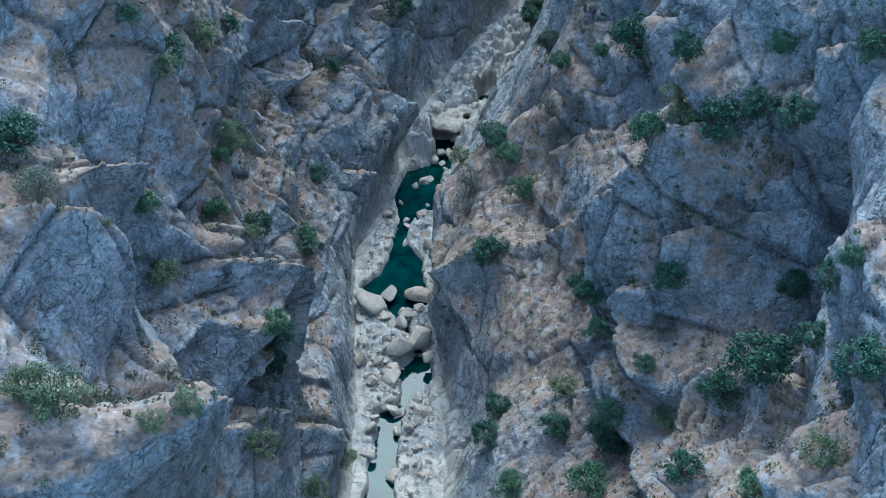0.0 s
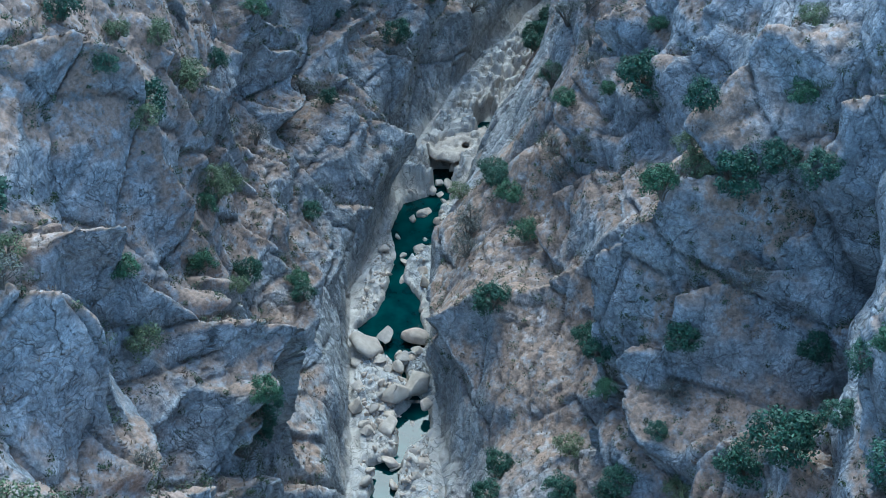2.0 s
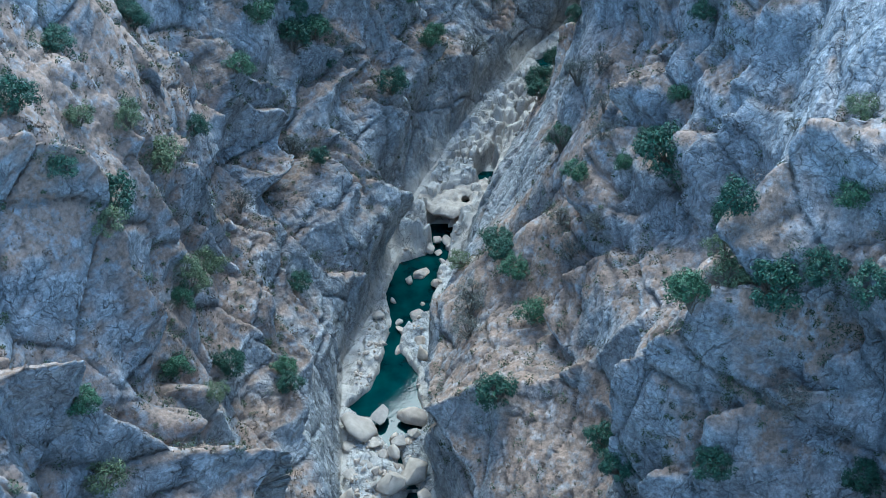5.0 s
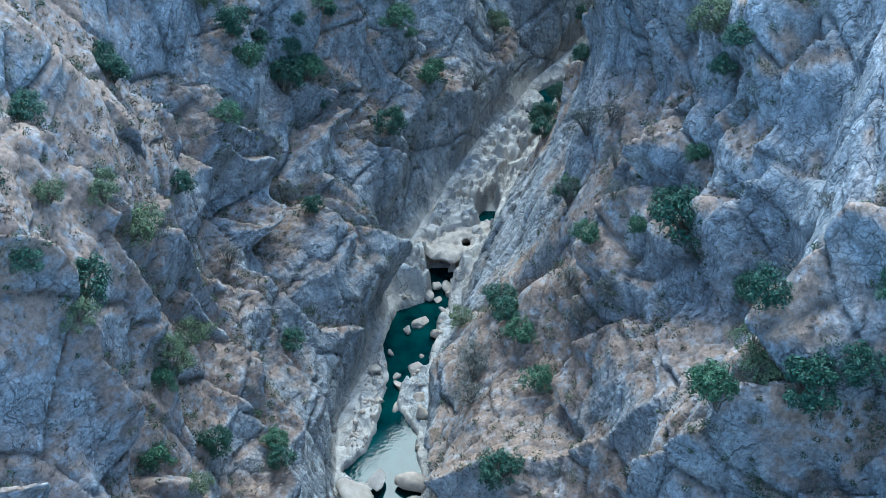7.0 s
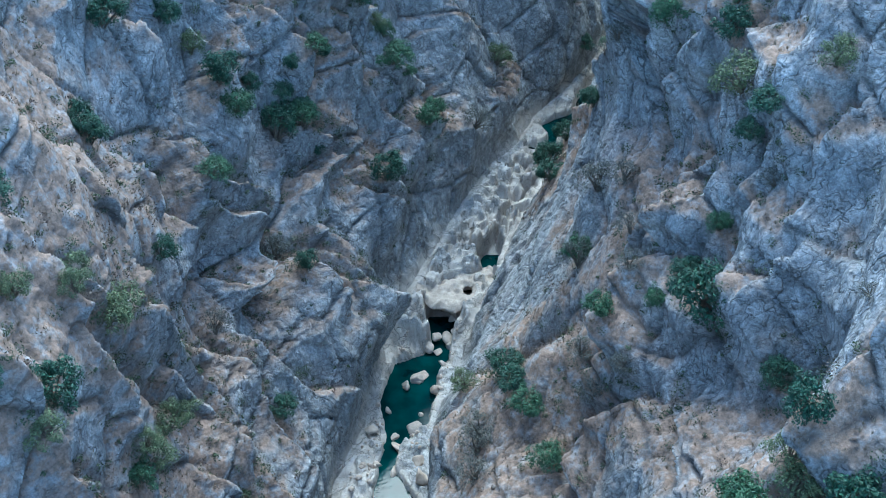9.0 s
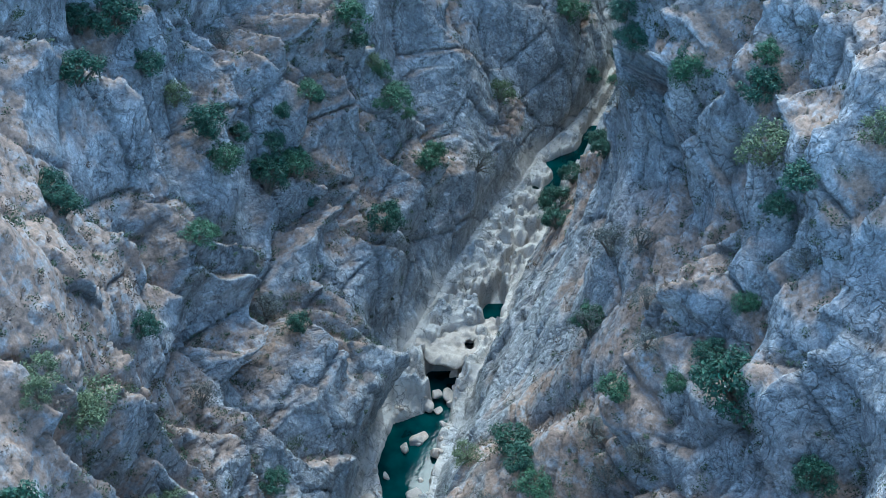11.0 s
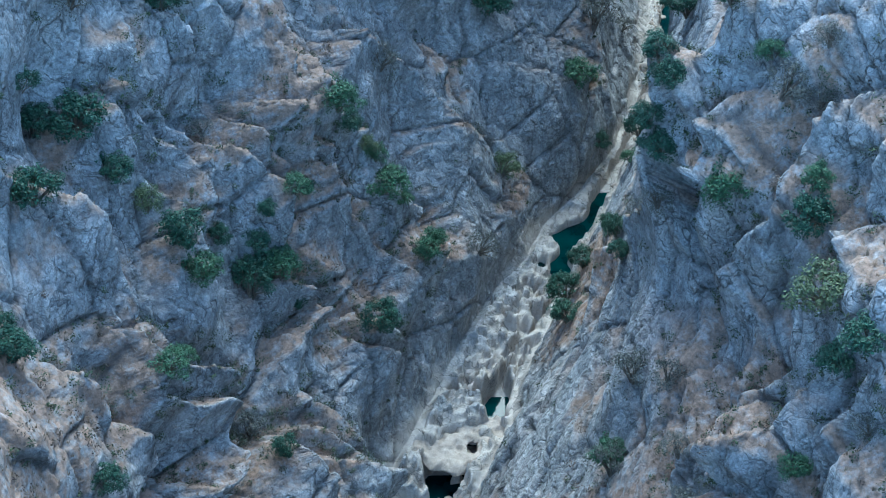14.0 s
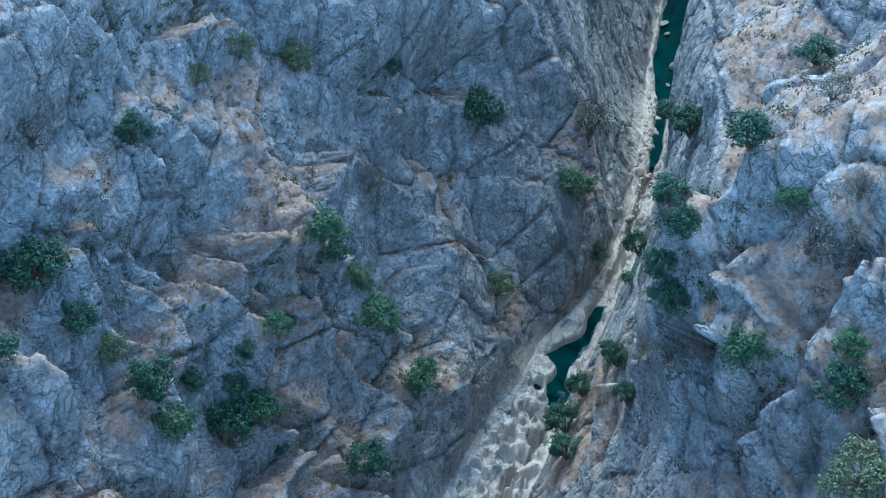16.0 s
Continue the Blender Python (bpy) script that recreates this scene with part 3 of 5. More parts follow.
def chunks(p, size, seed, crisp=160.0):
    """Jointed rock in space: facets of about the given size, and the distance to the nearest joint."""
    q = (p / size).astype(np.float32)
    base = np.floor(q - 0.5).astype(np.int64)
    first = np.full(q.shape[:-1], 9.0, np.float32)
    second, height, total = first.copy(), np.zeros_like(first), np.full_like(first, 1e-6)
    for corner in range(8):
        c = base + np.array([corner & 1, corner >> 1 & 1, corner >> 2])
        key = c[..., 0] * 73856093 + c[..., 1] * 19349663 + c[..., 2] * 83492791 + seed * 2654435
        draw = []
        for k in range(7):
            h = (key * (2 * k + 1) + k * 40503) & 0x7FFFFFFF
            h = ((h ^ (h >> 13)) * 1274126177) & 0x7FFFFFFF
            draw.append((((h ^ (h >> 16)) & 0xFFFF) / 65536.0).astype(np.float32))
        off = [q[..., k] - c[..., k] - (0.15 + 0.7 * draw[k]) for k in range(3)]
        far2 = off[0] ** 2 + off[1] ** 2 + off[2] ** 2
        here = draw[3] - 0.5 + sum((draw[4 + k] - 0.5) * 1.9 * off[k] for k in range(3))
        w = np.exp(-crisp * far2)
        height += w * here
        total += w
        far = np.sqrt(far2)
        second = np.where(far < first, first, np.minimum(second, far))
        first = np.minimum(first, far)
    return height / total, second - first


def fine_relief(p, y, s, seed, lean, dip, up):
    """Joints, blocks and weathering, from two metres down to a hand's width."""
    wy, ws = bend(y, s, seed, lean)
    e1 = blocks(wy / 6.0, ws / 9, seed, 0.5, 150.0)[1]
    q = p + 0.5 * np.stack([layers(p[..., 1] / 3, p[..., 2] / 3, seed + 5, 2), layers(p[..., 2] / 3, p[..., 0] / 3, seed + 6, 2), layers(p[..., 0] / 3, p[..., 1] / 3, seed + 7, 2)], -1)
    beds = q - 0.6 * (q @ dip)[..., None] * dip
    h2, e2 = chunks(beds, 2.4, seed + 10, 420.0)
    h3, e3 = chunks(beds, 1.1, seed + 20, 300.0)
    h4, e4 = chunks(q, 0.55, seed + 30)
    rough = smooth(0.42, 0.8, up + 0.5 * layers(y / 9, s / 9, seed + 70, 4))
    d = -0.3 * np.exp(-e1 / 0.02)
    d += (0.65 + 0.4 * rough) * h2 - (0.16 + 0.2 * rough) * np.exp(-e2 / 0.05)
    d += (0.34 + 0.34 * rough) * h3 - (0.08 + 0.14 * rough) * np.exp(-e3 / 0.08)
    d += (0.14 + 0.22 * rough) * h4 + 0.12 * layers(y / 1.8, s / 1.8, seed + 80, 3)
    joint = np.maximum(np.exp(-e1 / 0.03), np.maximum((0.35 + 0.4 * rough) * np.exp(-e2 / 0.06), 0.5 * rough * np.exp(-e3 / 0.1)))
    return d, joint, rough


def normals(p):
    n = np.cross(np.gradient(p, axis=1), np.gradient(p, axis=0))
    n /= np.linalg.norm(n, axis=-1, keepdims=True) + 1e-9
    return n


def blurred(a, reach, axis):
    """A running mean along one axis."""
    wide = np.concatenate([np.repeat(a.take([0], axis), reach + 1, axis), a, np.repeat(a.take([-1], axis), reach, axis)], axis)
    total = np.cumsum(wide, axis)
    size = a.shape[axis]
    return (total.take(range(2 * reach + 1, 2 * reach + 1 + size), axis) - total.take(range(size), axis)) / (2 * reach + 1)


def even(p, y, s, axis, cols):
    """Moves the sheet's lines so that its points lie more evenly along the rock's surface; neighbouring lines move together."""
    step = np.linalg.norm(np.diff(p[:, :cols], axis=axis), axis=-1)
    for _ in range(2):
        step = blurred(step, 14, 1 - axis)
    step = blurred(step, 3, axis)
    n = p.shape[axis] if axis == 0 else cols
    for k in range(step.shape[1 - axis]):
        line = step[:, k] if axis == 0 else step[k]
        far = np.concatenate([[0], np.cumsum(line + 0.35 * line.mean())])
        want = np.linspace(0, far[-1], n)
        at = (slice(None), k) if axis == 0 else (k, slice(0, cols))
        y[at], s[at] = np.interp(want, far, y[at]), np.interp(want, far, s[at])


def wall(side):
    """Places of one wall, row by row up the gorge and from its foot upwards."""
    y, s = np.meshgrid(ROWS, UP, indexing="ij")
    forms, seed, lean = (west_forms, 100, 0.2) if side < 0 else (east_forms, 300, 0.5)

    def coarse(y, s):
        low = smooth(0, 4, s)
        d = forms(y, s) * smooth(-1, 4, s) - 0.9 * np.maximum(s - 78, 0) + large_relief(y, s, seed, lean) * (0.2 + 0.8 * low)
        d += 0.5 * (1 - low) * layers(y / 2.2, s / 1.5, seed + 31, 3)
        foot = along(STATIONS, y, 1 if side < 0 else 2)
        out = s * np.cos(SLOPE) - d * np.sin(SLOPE)
        z = along(STATIONS, y, 3) + along(FOOT_RISE, y, 1) + s * np.sin(SLOPE) + d * np.cos(SLOPE)
        return np.stack([foot + side * out, y, z], -1)

    dip = np.array((0.32, -0.19, -0.93) if side < 0 else (-0.28, -0.61, -0.74))
    near = int((UP < 84).sum())
    for axis in (0, 1):
        even(coarse(y, s), y, s, axis, near)
    p = coarse(y, s)
    n = normals(p)
    n = n * np.sign(n[..., 2].mean())
    for _ in range(8):
        n[1:-1, 1:-1] = (n[1:-1, 1:-1] + n[2:, 1:-1] + n[:-2, 1:-1] + n[1:-1, 2:] + n[1:-1, :-2]) / 5
    n /= np.linalg.norm(n, axis=-1, keepdims=True)
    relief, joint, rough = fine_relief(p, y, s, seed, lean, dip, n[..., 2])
    p = p + n * (relief * smooth(-0.8, 1.6, s))[..., None]
    MARKS.update(crest=np.zeros(y.shape), cleft=np.zeros(y.shape))
    forms(y, s)
    marks = dict(MARKS)
    MARKS.clear()
    return p, joint, rough, y, s, marks


# the top of the scoured limestone shelf: y, height
SHELF = np.array([(138.5, 0.0), (140.5, 3.3), (146, 3.9), (156, 4.6), (167, 4.9), (171, 4.3), (176, 4.4), (186, 4.6)])


def pits():
    """Potholes that the floods have drilled into the shelf: place, radius and depth."""
    rnd = random.Random(5)
    for _ in range(190):
        y = rnd.uniform(140, 175)
        f = rnd.uniform(0.12, 0.9)
        x = along(STATIONS, y, 1) * (1 - f) + along(STATIONS, y, 2) * f
        r = rnd.choice((0.3, 0.35, 0.45, 0.6, 0.9))
        yield x, y, r, r * rnd.uniform(0.9, 1.8)


def bed(west, east):
    """The bed between the feet of the two walls."""
    k = np.linspace(0, 1, 82)[1:-1][None, :]
    a, b = west[:, :1], east[:, :1]
    p = a * (1 - k[..., None]) + b * k[..., None]
    x, y = p[..., 0], p[..., 1]
    level = along(STATIONS, y, 3)
    off = np.abs(x - along(CHANNEL, y, 1) + 0.6 * layers(x / 2, y / 2, 11, 4)) - along(CHANNEL, y, 2)
    bank = smooth(-0.15, 0.35, off)
    cut, e = blocks(x / 1.5 + 0.3 * layers(x, y, 13, 2), y / 1.5, 15)
    shelf = 0.7 + 0.7 * cut + 0.4 * layers(x / 1.2, y / 1.2, 21, 3) + 0.12 * np.clip(off, 0, 8) - 0.25 * np.exp(-e / 0.08)
    high = np.interp(y, SHELF[:, 0], SHELF[:, 1], left=0, right=0) - level
    high = np.where((y > 138.5) & (y < 186), np.clip(high, 0, 9), 0) * smooth(-0.1, 0.25, off) * (1 - smooth(176, 180, y))
    high = high + np.where((y > 141) & (y < 176), 1, 0) * (0.55 * cut + 0.6 * layers(x / 2.6, y / 2.6, 23, 2)) * bank
    for px, py, r, deep in pits():
        high = high - deep * smooth(1.08, 0.84, np.hypot(x - px, y - py) / r) * bank
    z = level - 1.0 + (np.clip(shelf, 0.05, 9) + 1.0) * bank + high
    lump, gap = chunks(np.stack([x, y, z * 0.5], -1), 1.0, 41)
    small = chunks(np.stack([x, y, z], -1), 0.5, 43)[0]
    lumpy = 1 - 0.6 * smooth(140, 143, y) * (1 - smooth(170, 176, y))
    z = z + (0.45 * lump - 0.15 * np.exp(-gap / 0.1) + 0.2 * small) * bank * lumpy
    shelf_here = smooth(139, 142, y) * (1 - smooth(172, 178, y)) * bank
    tread = 0.5
    stair = tread * (np.floor(z / tread) + smooth(0.55, 0.95, z / tread - np.floor(z / tread)))
    z = z + (stair - z) * 0.85 * shelf_here
    edge = np.minimum(k, 1 - k) * 7
    z = z + (p[..., 2] - z) * (1 - smooth(0, 1, edge))
    return np.stack([x, y, z], -1)


def patches(p):
    """Where dry soil and grass lie on the slopes: place, reach and strength."""
    total = 0
    for x, y, r, more in SOIL_AT:
        total = total + more * np.exp(-((p[..., 0] - x) ** 2 + (p[..., 1] - y) ** 2) / r**2)
    return total


SOIL_AT = [(9, 92, 9, 0.42), (9, 108, 7, 0.62), (8, 118, 5, 0.62), (14, 160, 7, 0.65), (17, 150, 5, 0.4), (12, 170, 5, 0.4), (-27, 92, 9, 0.6),
           (-27, 108, 8, 0.65), (-29, 119, 8, 0.5), (-12, 38, 12, 0.4), (-26, 80, 6, 0.35), (-11, 152, 5, 0.3), (19, 60, 10, 0.25), (-20, 60, 9, 0.35),
           (18, 122, 5, 0.3), (-14, 160, 5, 0.3), (-17, 84, 6, 0.2)]


def gorge():
    """One sheet across the gorge, with masks for the joints, the scoured rock, the soil and the slope."""
    west, jw, rw, yw, sw, mw = wall(-1)
    east, je, re, ye, se, me = wall(1)
    mid = bed(west, east)
    flat = np.zeros(mid.shape[:2])
    p = np.concatenate([west[:, ::-1], mid, east], 1)
    joint = np.concatenate([jw[:, ::-1], flat, je], 1)
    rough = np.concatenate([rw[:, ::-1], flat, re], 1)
    n = normals(p)
    n = n * np.sign(n[..., 2].mean())
    height = p[..., 2] - along(STATIONS, p[..., 1], 3)
    scour = 1 - smooth(0.6, 3.0, height - 1.7 * smooth(136, 142, p[..., 1]) * (1 - smooth(170, 182, p[..., 1])) + 2.4 * layers(p[..., 1] / 3, height / 3, 77, 4))
    east_bank = smooth(0.3, 1.6, p[..., 0] - along(CHANNEL, p[..., 1], 1) - along(CHANNEL, p[..., 1], 2))
    scour = scour * (1 - 0.7 * east_bank * smooth(99, 102, p[..., 1]) * (1 - smooth(134, 140, p[..., 1])))
    west_bowl = 1 - smooth(0.8, 2.6, p[..., 0] - along(STATIONS, p[..., 1], 1))
    scour = scour * (1 - 0.6 * west_bowl * smooth(151, 156, p[..., 1]) * (1 - smooth(172, 178, p[..., 1])))
    up = n[..., 2]
    for _ in range(3):
        up = (up + np.roll(up, 1, 0) + np.roll(up, -1, 0) + np.roll(up, 1, 1) + np.roll(up, -1, 1)) / 5
    mean = blurred(blurred(p, 8, 0), 8, 1)
    crest = np.concatenate([mw["crest"][:, ::-1], flat, me["crest"]], 1)
    cleft = np.concatenate([mw["cleft"][:, ::-1], flat, me["cleft"]], 1)
    gully = np.maximum(smooth(0.1, 0.8, ((mean - p) * n).sum(-1)), 1.6 * cleft)
    soil = smooth(0.5, 0.85, up + 0.22 * gully + 0.2 * crest + patches(p) + 0.4 * layers(p[..., 1] / 4, p[..., 0] / 4, 41, 4)) * smooth(4, 10, height)
    return p, n, joint, rough, scour, soil, gully, {-1: (yw, sw), 1: (ye, se)}


SHEET, NORMAL, JOINT, ROUGH, SCOUR, SOIL, GULLY, LINES = gorge()
MIDDLE = len(UP)


def on_wall(side, y, s):
    """The place on a wall's surface at a distance along the gorge and up the slope, and the normal there."""
    ys, ss = LINES[side]
    r, c = np.unravel_index(np.argmin((ys - y) ** 2 + (ss - s) ** 2), ys.shape)
    c = MIDDLE - 1 - c if side < 0 else SHEET.shape[1] - len(UP) + c
    return Vector(SHEET[r, c]), Vector(NORMAL[r, c])

# ---------------------------------------------------------------- materials
def material(name):
    m = bpy.data.materials.new(name)
    m.use_nodes = True
    return m, m.node_tree.nodes, m.node_tree.links, m.node_tree.nodes["Principled BSDF"]


def noise_node(nodes, links, vec, scale, detail=4, rough=0.55):
    n = nodes.new("ShaderNodeTexNoise")
    n.inputs["Scale"].default_value, n.inputs["Detail"].default_value, n.inputs["Roughness"].default_value = scale, detail, rough
    links.new(vec, n.inputs["Vector"])
    return n.outputs["Fac"]


def ramp(nodes, links, fac, *stops):
    r = nodes.new("ShaderNodeValToRGB")
    e = r.color_ramp.elements
    while len(e) < len(stops):
        e.new(0.5)
    for k, (at, c) in enumerate(stops):
        e[k].position, e[k].color = at, (*c, 1) if len(c) == 3 else c
    links.new(fac, r.inputs[0])
    return r.outputs[0]


def mix(nodes, links, fac, a, b, mode="MIX"):
    m = nodes.new("ShaderNodeMix")
    m.data_type, m.blend_type = "RGBA", mode
    for k, v in ((0, fac), (6, a), (7, b)):
        if isinstance(v, (int, float)):
            m.inputs[k].default_value = v
        elif isinstance(v, tuple):
            m.inputs[k].default_value = (*v, 1)
        else:
            links.new(v, m.inputs[k])
    return m.outputs[2]


def calc(nodes, links, op, a, b):
    m = nodes.new("ShaderNodeMath")
    m.operation, m.use_clamp = op, False
    for k, v in ((0, a), (1, b)):
        if isinstance(v, (int, float)):
            m.inputs[k].default_value = v
        else:
            links.new(v, m.inputs[k])
    return m.outputs[0]


def bump(nodes, links, height, strength, distance, under=None):
    b = nodes.new("ShaderNodeBump")
    b.inputs["Strength"].default_value, b.inputs["Distance"].default_value = strength, distance
    links.new(height, b.inputs["Height"])
    if under:
        links.new(under, b.inputs["Normal"])
    return b.outputs["Normal"]


def rock_material():
    m, N, L, bsdf = material("limestone")
    pos = N.new("ShaderNodeNewGeometry").outputs["Position"]
    mask = {}
    for k in ("joint", "rough", "scour", "soil"):
        a = N.new("ShaderNodeAttribute")
        a.attribute_name = k
        mask[k] = a.outputs["Fac"]
    big = noise_node(N, L, pos, 0.09, 5)
    mid = noise_node(N, L, pos, 0.5, 6, 0.62)
    fine = noise_node(N, L, pos, 3.2, 6, 0.65)
    grey = ramp(N, L, mid, (0.25, (0.23, 0.24, 0.25)), (0.5, (0.33, 0.335, 0.34)), (0.72, (0.42, 0.42, 0.42)))
    stain = N.new("ShaderNodeMapping")
    stain.inputs["Scale"].default_value = (0.9, 0.9, 0.08)
    L.new(pos, stain.inputs["Vector"])
    streak = noise_node(N, L, stain.outputs[0], 1.0, 4, 0.6)
    grey = mix(N, L, ramp(N, L, streak, (0.48, (0, 0, 0)), (0.68, (0.6, 0.6, 0.6))), grey, (0.17, 0.185, 0.195))
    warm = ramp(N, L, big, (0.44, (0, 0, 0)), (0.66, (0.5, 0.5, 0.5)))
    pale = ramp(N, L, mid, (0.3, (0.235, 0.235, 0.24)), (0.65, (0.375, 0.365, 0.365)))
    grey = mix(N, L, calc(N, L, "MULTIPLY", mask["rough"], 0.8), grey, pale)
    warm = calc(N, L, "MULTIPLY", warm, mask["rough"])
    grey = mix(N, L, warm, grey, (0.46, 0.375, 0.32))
    grit = noise_node(N, L, pos, 9.0, 3, 0.7)
    speck = ramp(N, L, fine, (0.3, (0.6, 0.6, 0.6)), (0.5, (0.98, 0.98, 0.98)), (0.7, (1.26, 1.26, 1.26)))
    grey = mix(N, L, 1.0, grey, speck, "MULTIPLY")
    grey = mix(N, L, 1.0, grey, ramp(N, L, grit, (0.35, (0.8, 0.8, 0.8)), (0.65, (1.16, 1.16, 1.16))), "MULTIPLY")
    white = ramp(N, L, mid, (0.3, (0.31, 0.275, 0.24)), (0.62, (0.48, 0.43, 0.375)))
    tone = mix(N, L, mask["scour"], grey, white)
    earth = ramp(N, L, fine, (0.3, (0.10, 0.08, 0.06)), (0.5, (0.27, 0.175, 0.12)), (0.72, (0.37, 0.265, 0.2)))
    ragged = ramp(N, L, noise_node(N, L, pos, 0.9, 6, 0.7), (0.36, (0.1, 0.1, 0.1)), (0.52, (1, 1, 1)))
    tone = mix(N, L, calc(N, L, "MULTIPLY", mask["soil"], calc(N, L, "MULTIPLY", ragged, 0.95)), tone, earth)
    tone = mix(N, L, calc(N, L, "MULTIPLY", mask["joint"], 0.8), tone, (0.05, 0.05, 0.05))
    L.new(tone, bsdf.inputs["Base Color"])
    bsdf.inputs["Roughness"].default_value = 0.85
    warp = N.new("ShaderNodeTexNoise")
    warp.inputs["Scale"].default_value, warp.inputs["Detail"].default_value = 0.4, 4
    L.new(pos, warp.inputs["Vector"])
    bent = mix(N, L, 1.0, pos, mix(N, L, 1.0, warp.outputs["Color"], (4, 4, 4), "MULTIPLY"), "ADD")
    stone, gaps = [], []
    for size, squeeze in ((0.5, (1.0, 1.5, 0.6)), (1.4, (1.1, 1.4, 0.8)), (3.6, (1.0, 1.0, 1.0))):
        where = mix(N, L, 1.0, bent, squeeze, "MULTIPLY")
        cell = N.new("ShaderNodeTexVoronoi")
        cell.inputs["Scale"].default_value = size
        L.new(where, cell.inputs["Vector"])
        gap = N.new("ShaderNodeTexVoronoi")
        gap.feature = "DISTANCE_TO_EDGE"
        gap.inputs["Scale"].default_value = size
        L.new(where, gap.inputs["Vector"])
        stone.append((cell, size))
        gaps.append(ramp(N, L, gap.outputs["Distance"], (0.0, (1, 1, 1)), (0.05, (0, 0, 0))))
    bare = calc(N, L, "SUBTRACT", 1.0, calc(N, L, "MAXIMUM", calc(N, L, "MULTIPLY", mask["soil"], 0.8), calc(N, L, "MULTIPLY", mask["scour"], 0.82)))
    for (cell, size), gap, tint in zip(stone, gaps, (0.35, 0.26, 0.12)):
        sep = N.new("ShaderNodeSeparateColor")
        L.new(cell.outputs["Color"], sep.inputs[0])
        shade = ramp(N, L, sep.outputs[0], (0.0, (0.72, 0.73, 0.74)), (1.0, (1.25, 1.24, 1.22)))
        tone = mix(N, L, calc(N, L, "MULTIPLY", bare, tint * 1.6), tone, mix(N, L, 1.0, tone, shade, "MULTIPLY"))
    patchy = ramp(N, L, noise_node(N, L, pos, 0.3, 4), (0.42, (0.1, 0.1, 0.1)), (0.6, (0.75, 0.75, 0.75)))
    deep = calc(N, L, "MULTIPLY", calc(N, L, "MULTIPLY", gaps[1], patchy), bare)
    tone = mix(N, L, deep, tone, (0.045, 0.045, 0.045))
    lines = []
    for size, wide, squeeze in ((0.2, 0.016, (1.0, 2.2, 0.35)), (0.5, 0.028, (1.2, 0.7, 1.6)), (1.25, 0.035, (1.0, 1.5, 0.7))):
        crack = N.new("ShaderNodeTexVoronoi")
        crack.feature = "DISTANCE_TO_EDGE"
        crack.inputs["Scale"].default_value = size
        L.new(mix(N, L, 1.0, bent, squeeze, "MULTIPLY"), crack.inputs["Vector"])
        lines.append(ramp(N, L, crack.outputs["Distance"], (0.0, (1, 1, 1)), (wide, (0, 0, 0))))
    broken = ramp(N, L, noise_node(N, L, pos, 0.21, 3), (0.45, (0, 0, 0)), (0.6, (1, 1, 1)))
    line = calc(N, L, "MAXIMUM", lines[0], calc(N, L, "MULTIPLY", lines[1], broken))
    split = ramp(N, L, noise_node(N, L, pos, 0.37, 3), (0.47, (0, 0, 0)), (0.62, (0.8, 0.8, 0.8)))
    line = calc(N, L, "MAXIMUM", line, calc(N, L, "MULTIPLY", lines[2], split))
    line = calc(N, L, "MULTIPLY", line, calc(N, L, "SUBTRACT", 1.0, mask["soil"]))
    tone = mix(N, L, calc(N, L, "MULTIPLY", line, 0.68), tone, (0.05, 0.05, 0.05))
    L.new(tone, bsdf.inputs["Base Color"])
    n1 = bump(N, L, mid, 0.35, 0.4)
    for (cell, size), far in zip(stone, (0.65, 0.24, 0.05)):
        n1 = bump(N, L, calc(N, L, "MULTIPLY", calc(N, L, "SUBTRACT", 1.0, cell.outputs["Distance"]), bare), 0.7, far, n1)
    n2 = bump(N, L, fine, 0.6, 0.14, n1)
    n3 = bump(N, L, calc(N, L, "SUBTRACT", 1.0, line), 0.6, 0.2, n2)
    L.new(n3, bsdf.inputs["Normal"])
    return m


def water_material():
    m, N, L, bsdf = material("stream_water")
    pos = N.new("ShaderNodeNewGeometry").outputs["Position"]
    deep = noise_node(N, L, pos, 0.35, 3)
    L.new(ramp(N, L, deep, (0.35, (0.0, 0.011, 0.013)), (0.65, (0.002, 0.034, 0.033))), bsdf.inputs["Base Color"])
    bsdf.inputs["Roughness"].default_value, bsdf.inputs["IOR"].default_value = 0.02, 1.33
    L.new(bump(N, L, noise_node(N, L, pos, 2.5, 2), 0.12, 0.05), bsdf.inputs["Normal"])
    return m


ROCK, WATER = rock_material(), water_material()


# ---------------------------------------------------------------- ground
def sheet_mesh(name, p, masks, mat):
    rows, cols = p.shape[:2]
    me = bpy.data.meshes.new(name)
    i = np.arange(rows * cols).reshape(rows, cols)
    quads = np.stack([i[:-1, :-1], i[:-1, 1:], i[1:, 1:], i[1:, :-1]], -1).reshape(-1, 4)
    me.vertices.add(rows * cols)
    me.vertices.foreach_set("co", p.astype(np.float32).ravel())
    me.loops.add(quads.size)
    me.loops.foreach_set("vertex_index", quads.astype(np.int32).ravel())
    me.polygons.add(len(quads))
    me.polygons.foreach_set("loop_start", np.arange(0, quads.size, 4, dtype=np.int32))
    me.update(calc_edges=True)
    for k, v in masks.items():
        me.attributes.new(k, "FLOAT", "POINT").data.foreach_set("value", v.astype(np.float32).ravel())
    me.polygons.foreach_set("use_smooth", np.ones(len(quads), bool))
    me.materials.append(mat)
    return me


def part_of_sheet(name, c0, c1, label):
    masks = {"joint": JOINT, "rough": ROUGH, "scour": SCOUR, "soil": SOIL}
    ob = new(name, sheet_mesh(name, carried_on(SHEET[:, c0:c1]), {k: carried_on(v[:, c0:c1]) for k, v in masks.items()}, ROCK))
    return tagged(ob, label, "rock face", kind="structure")


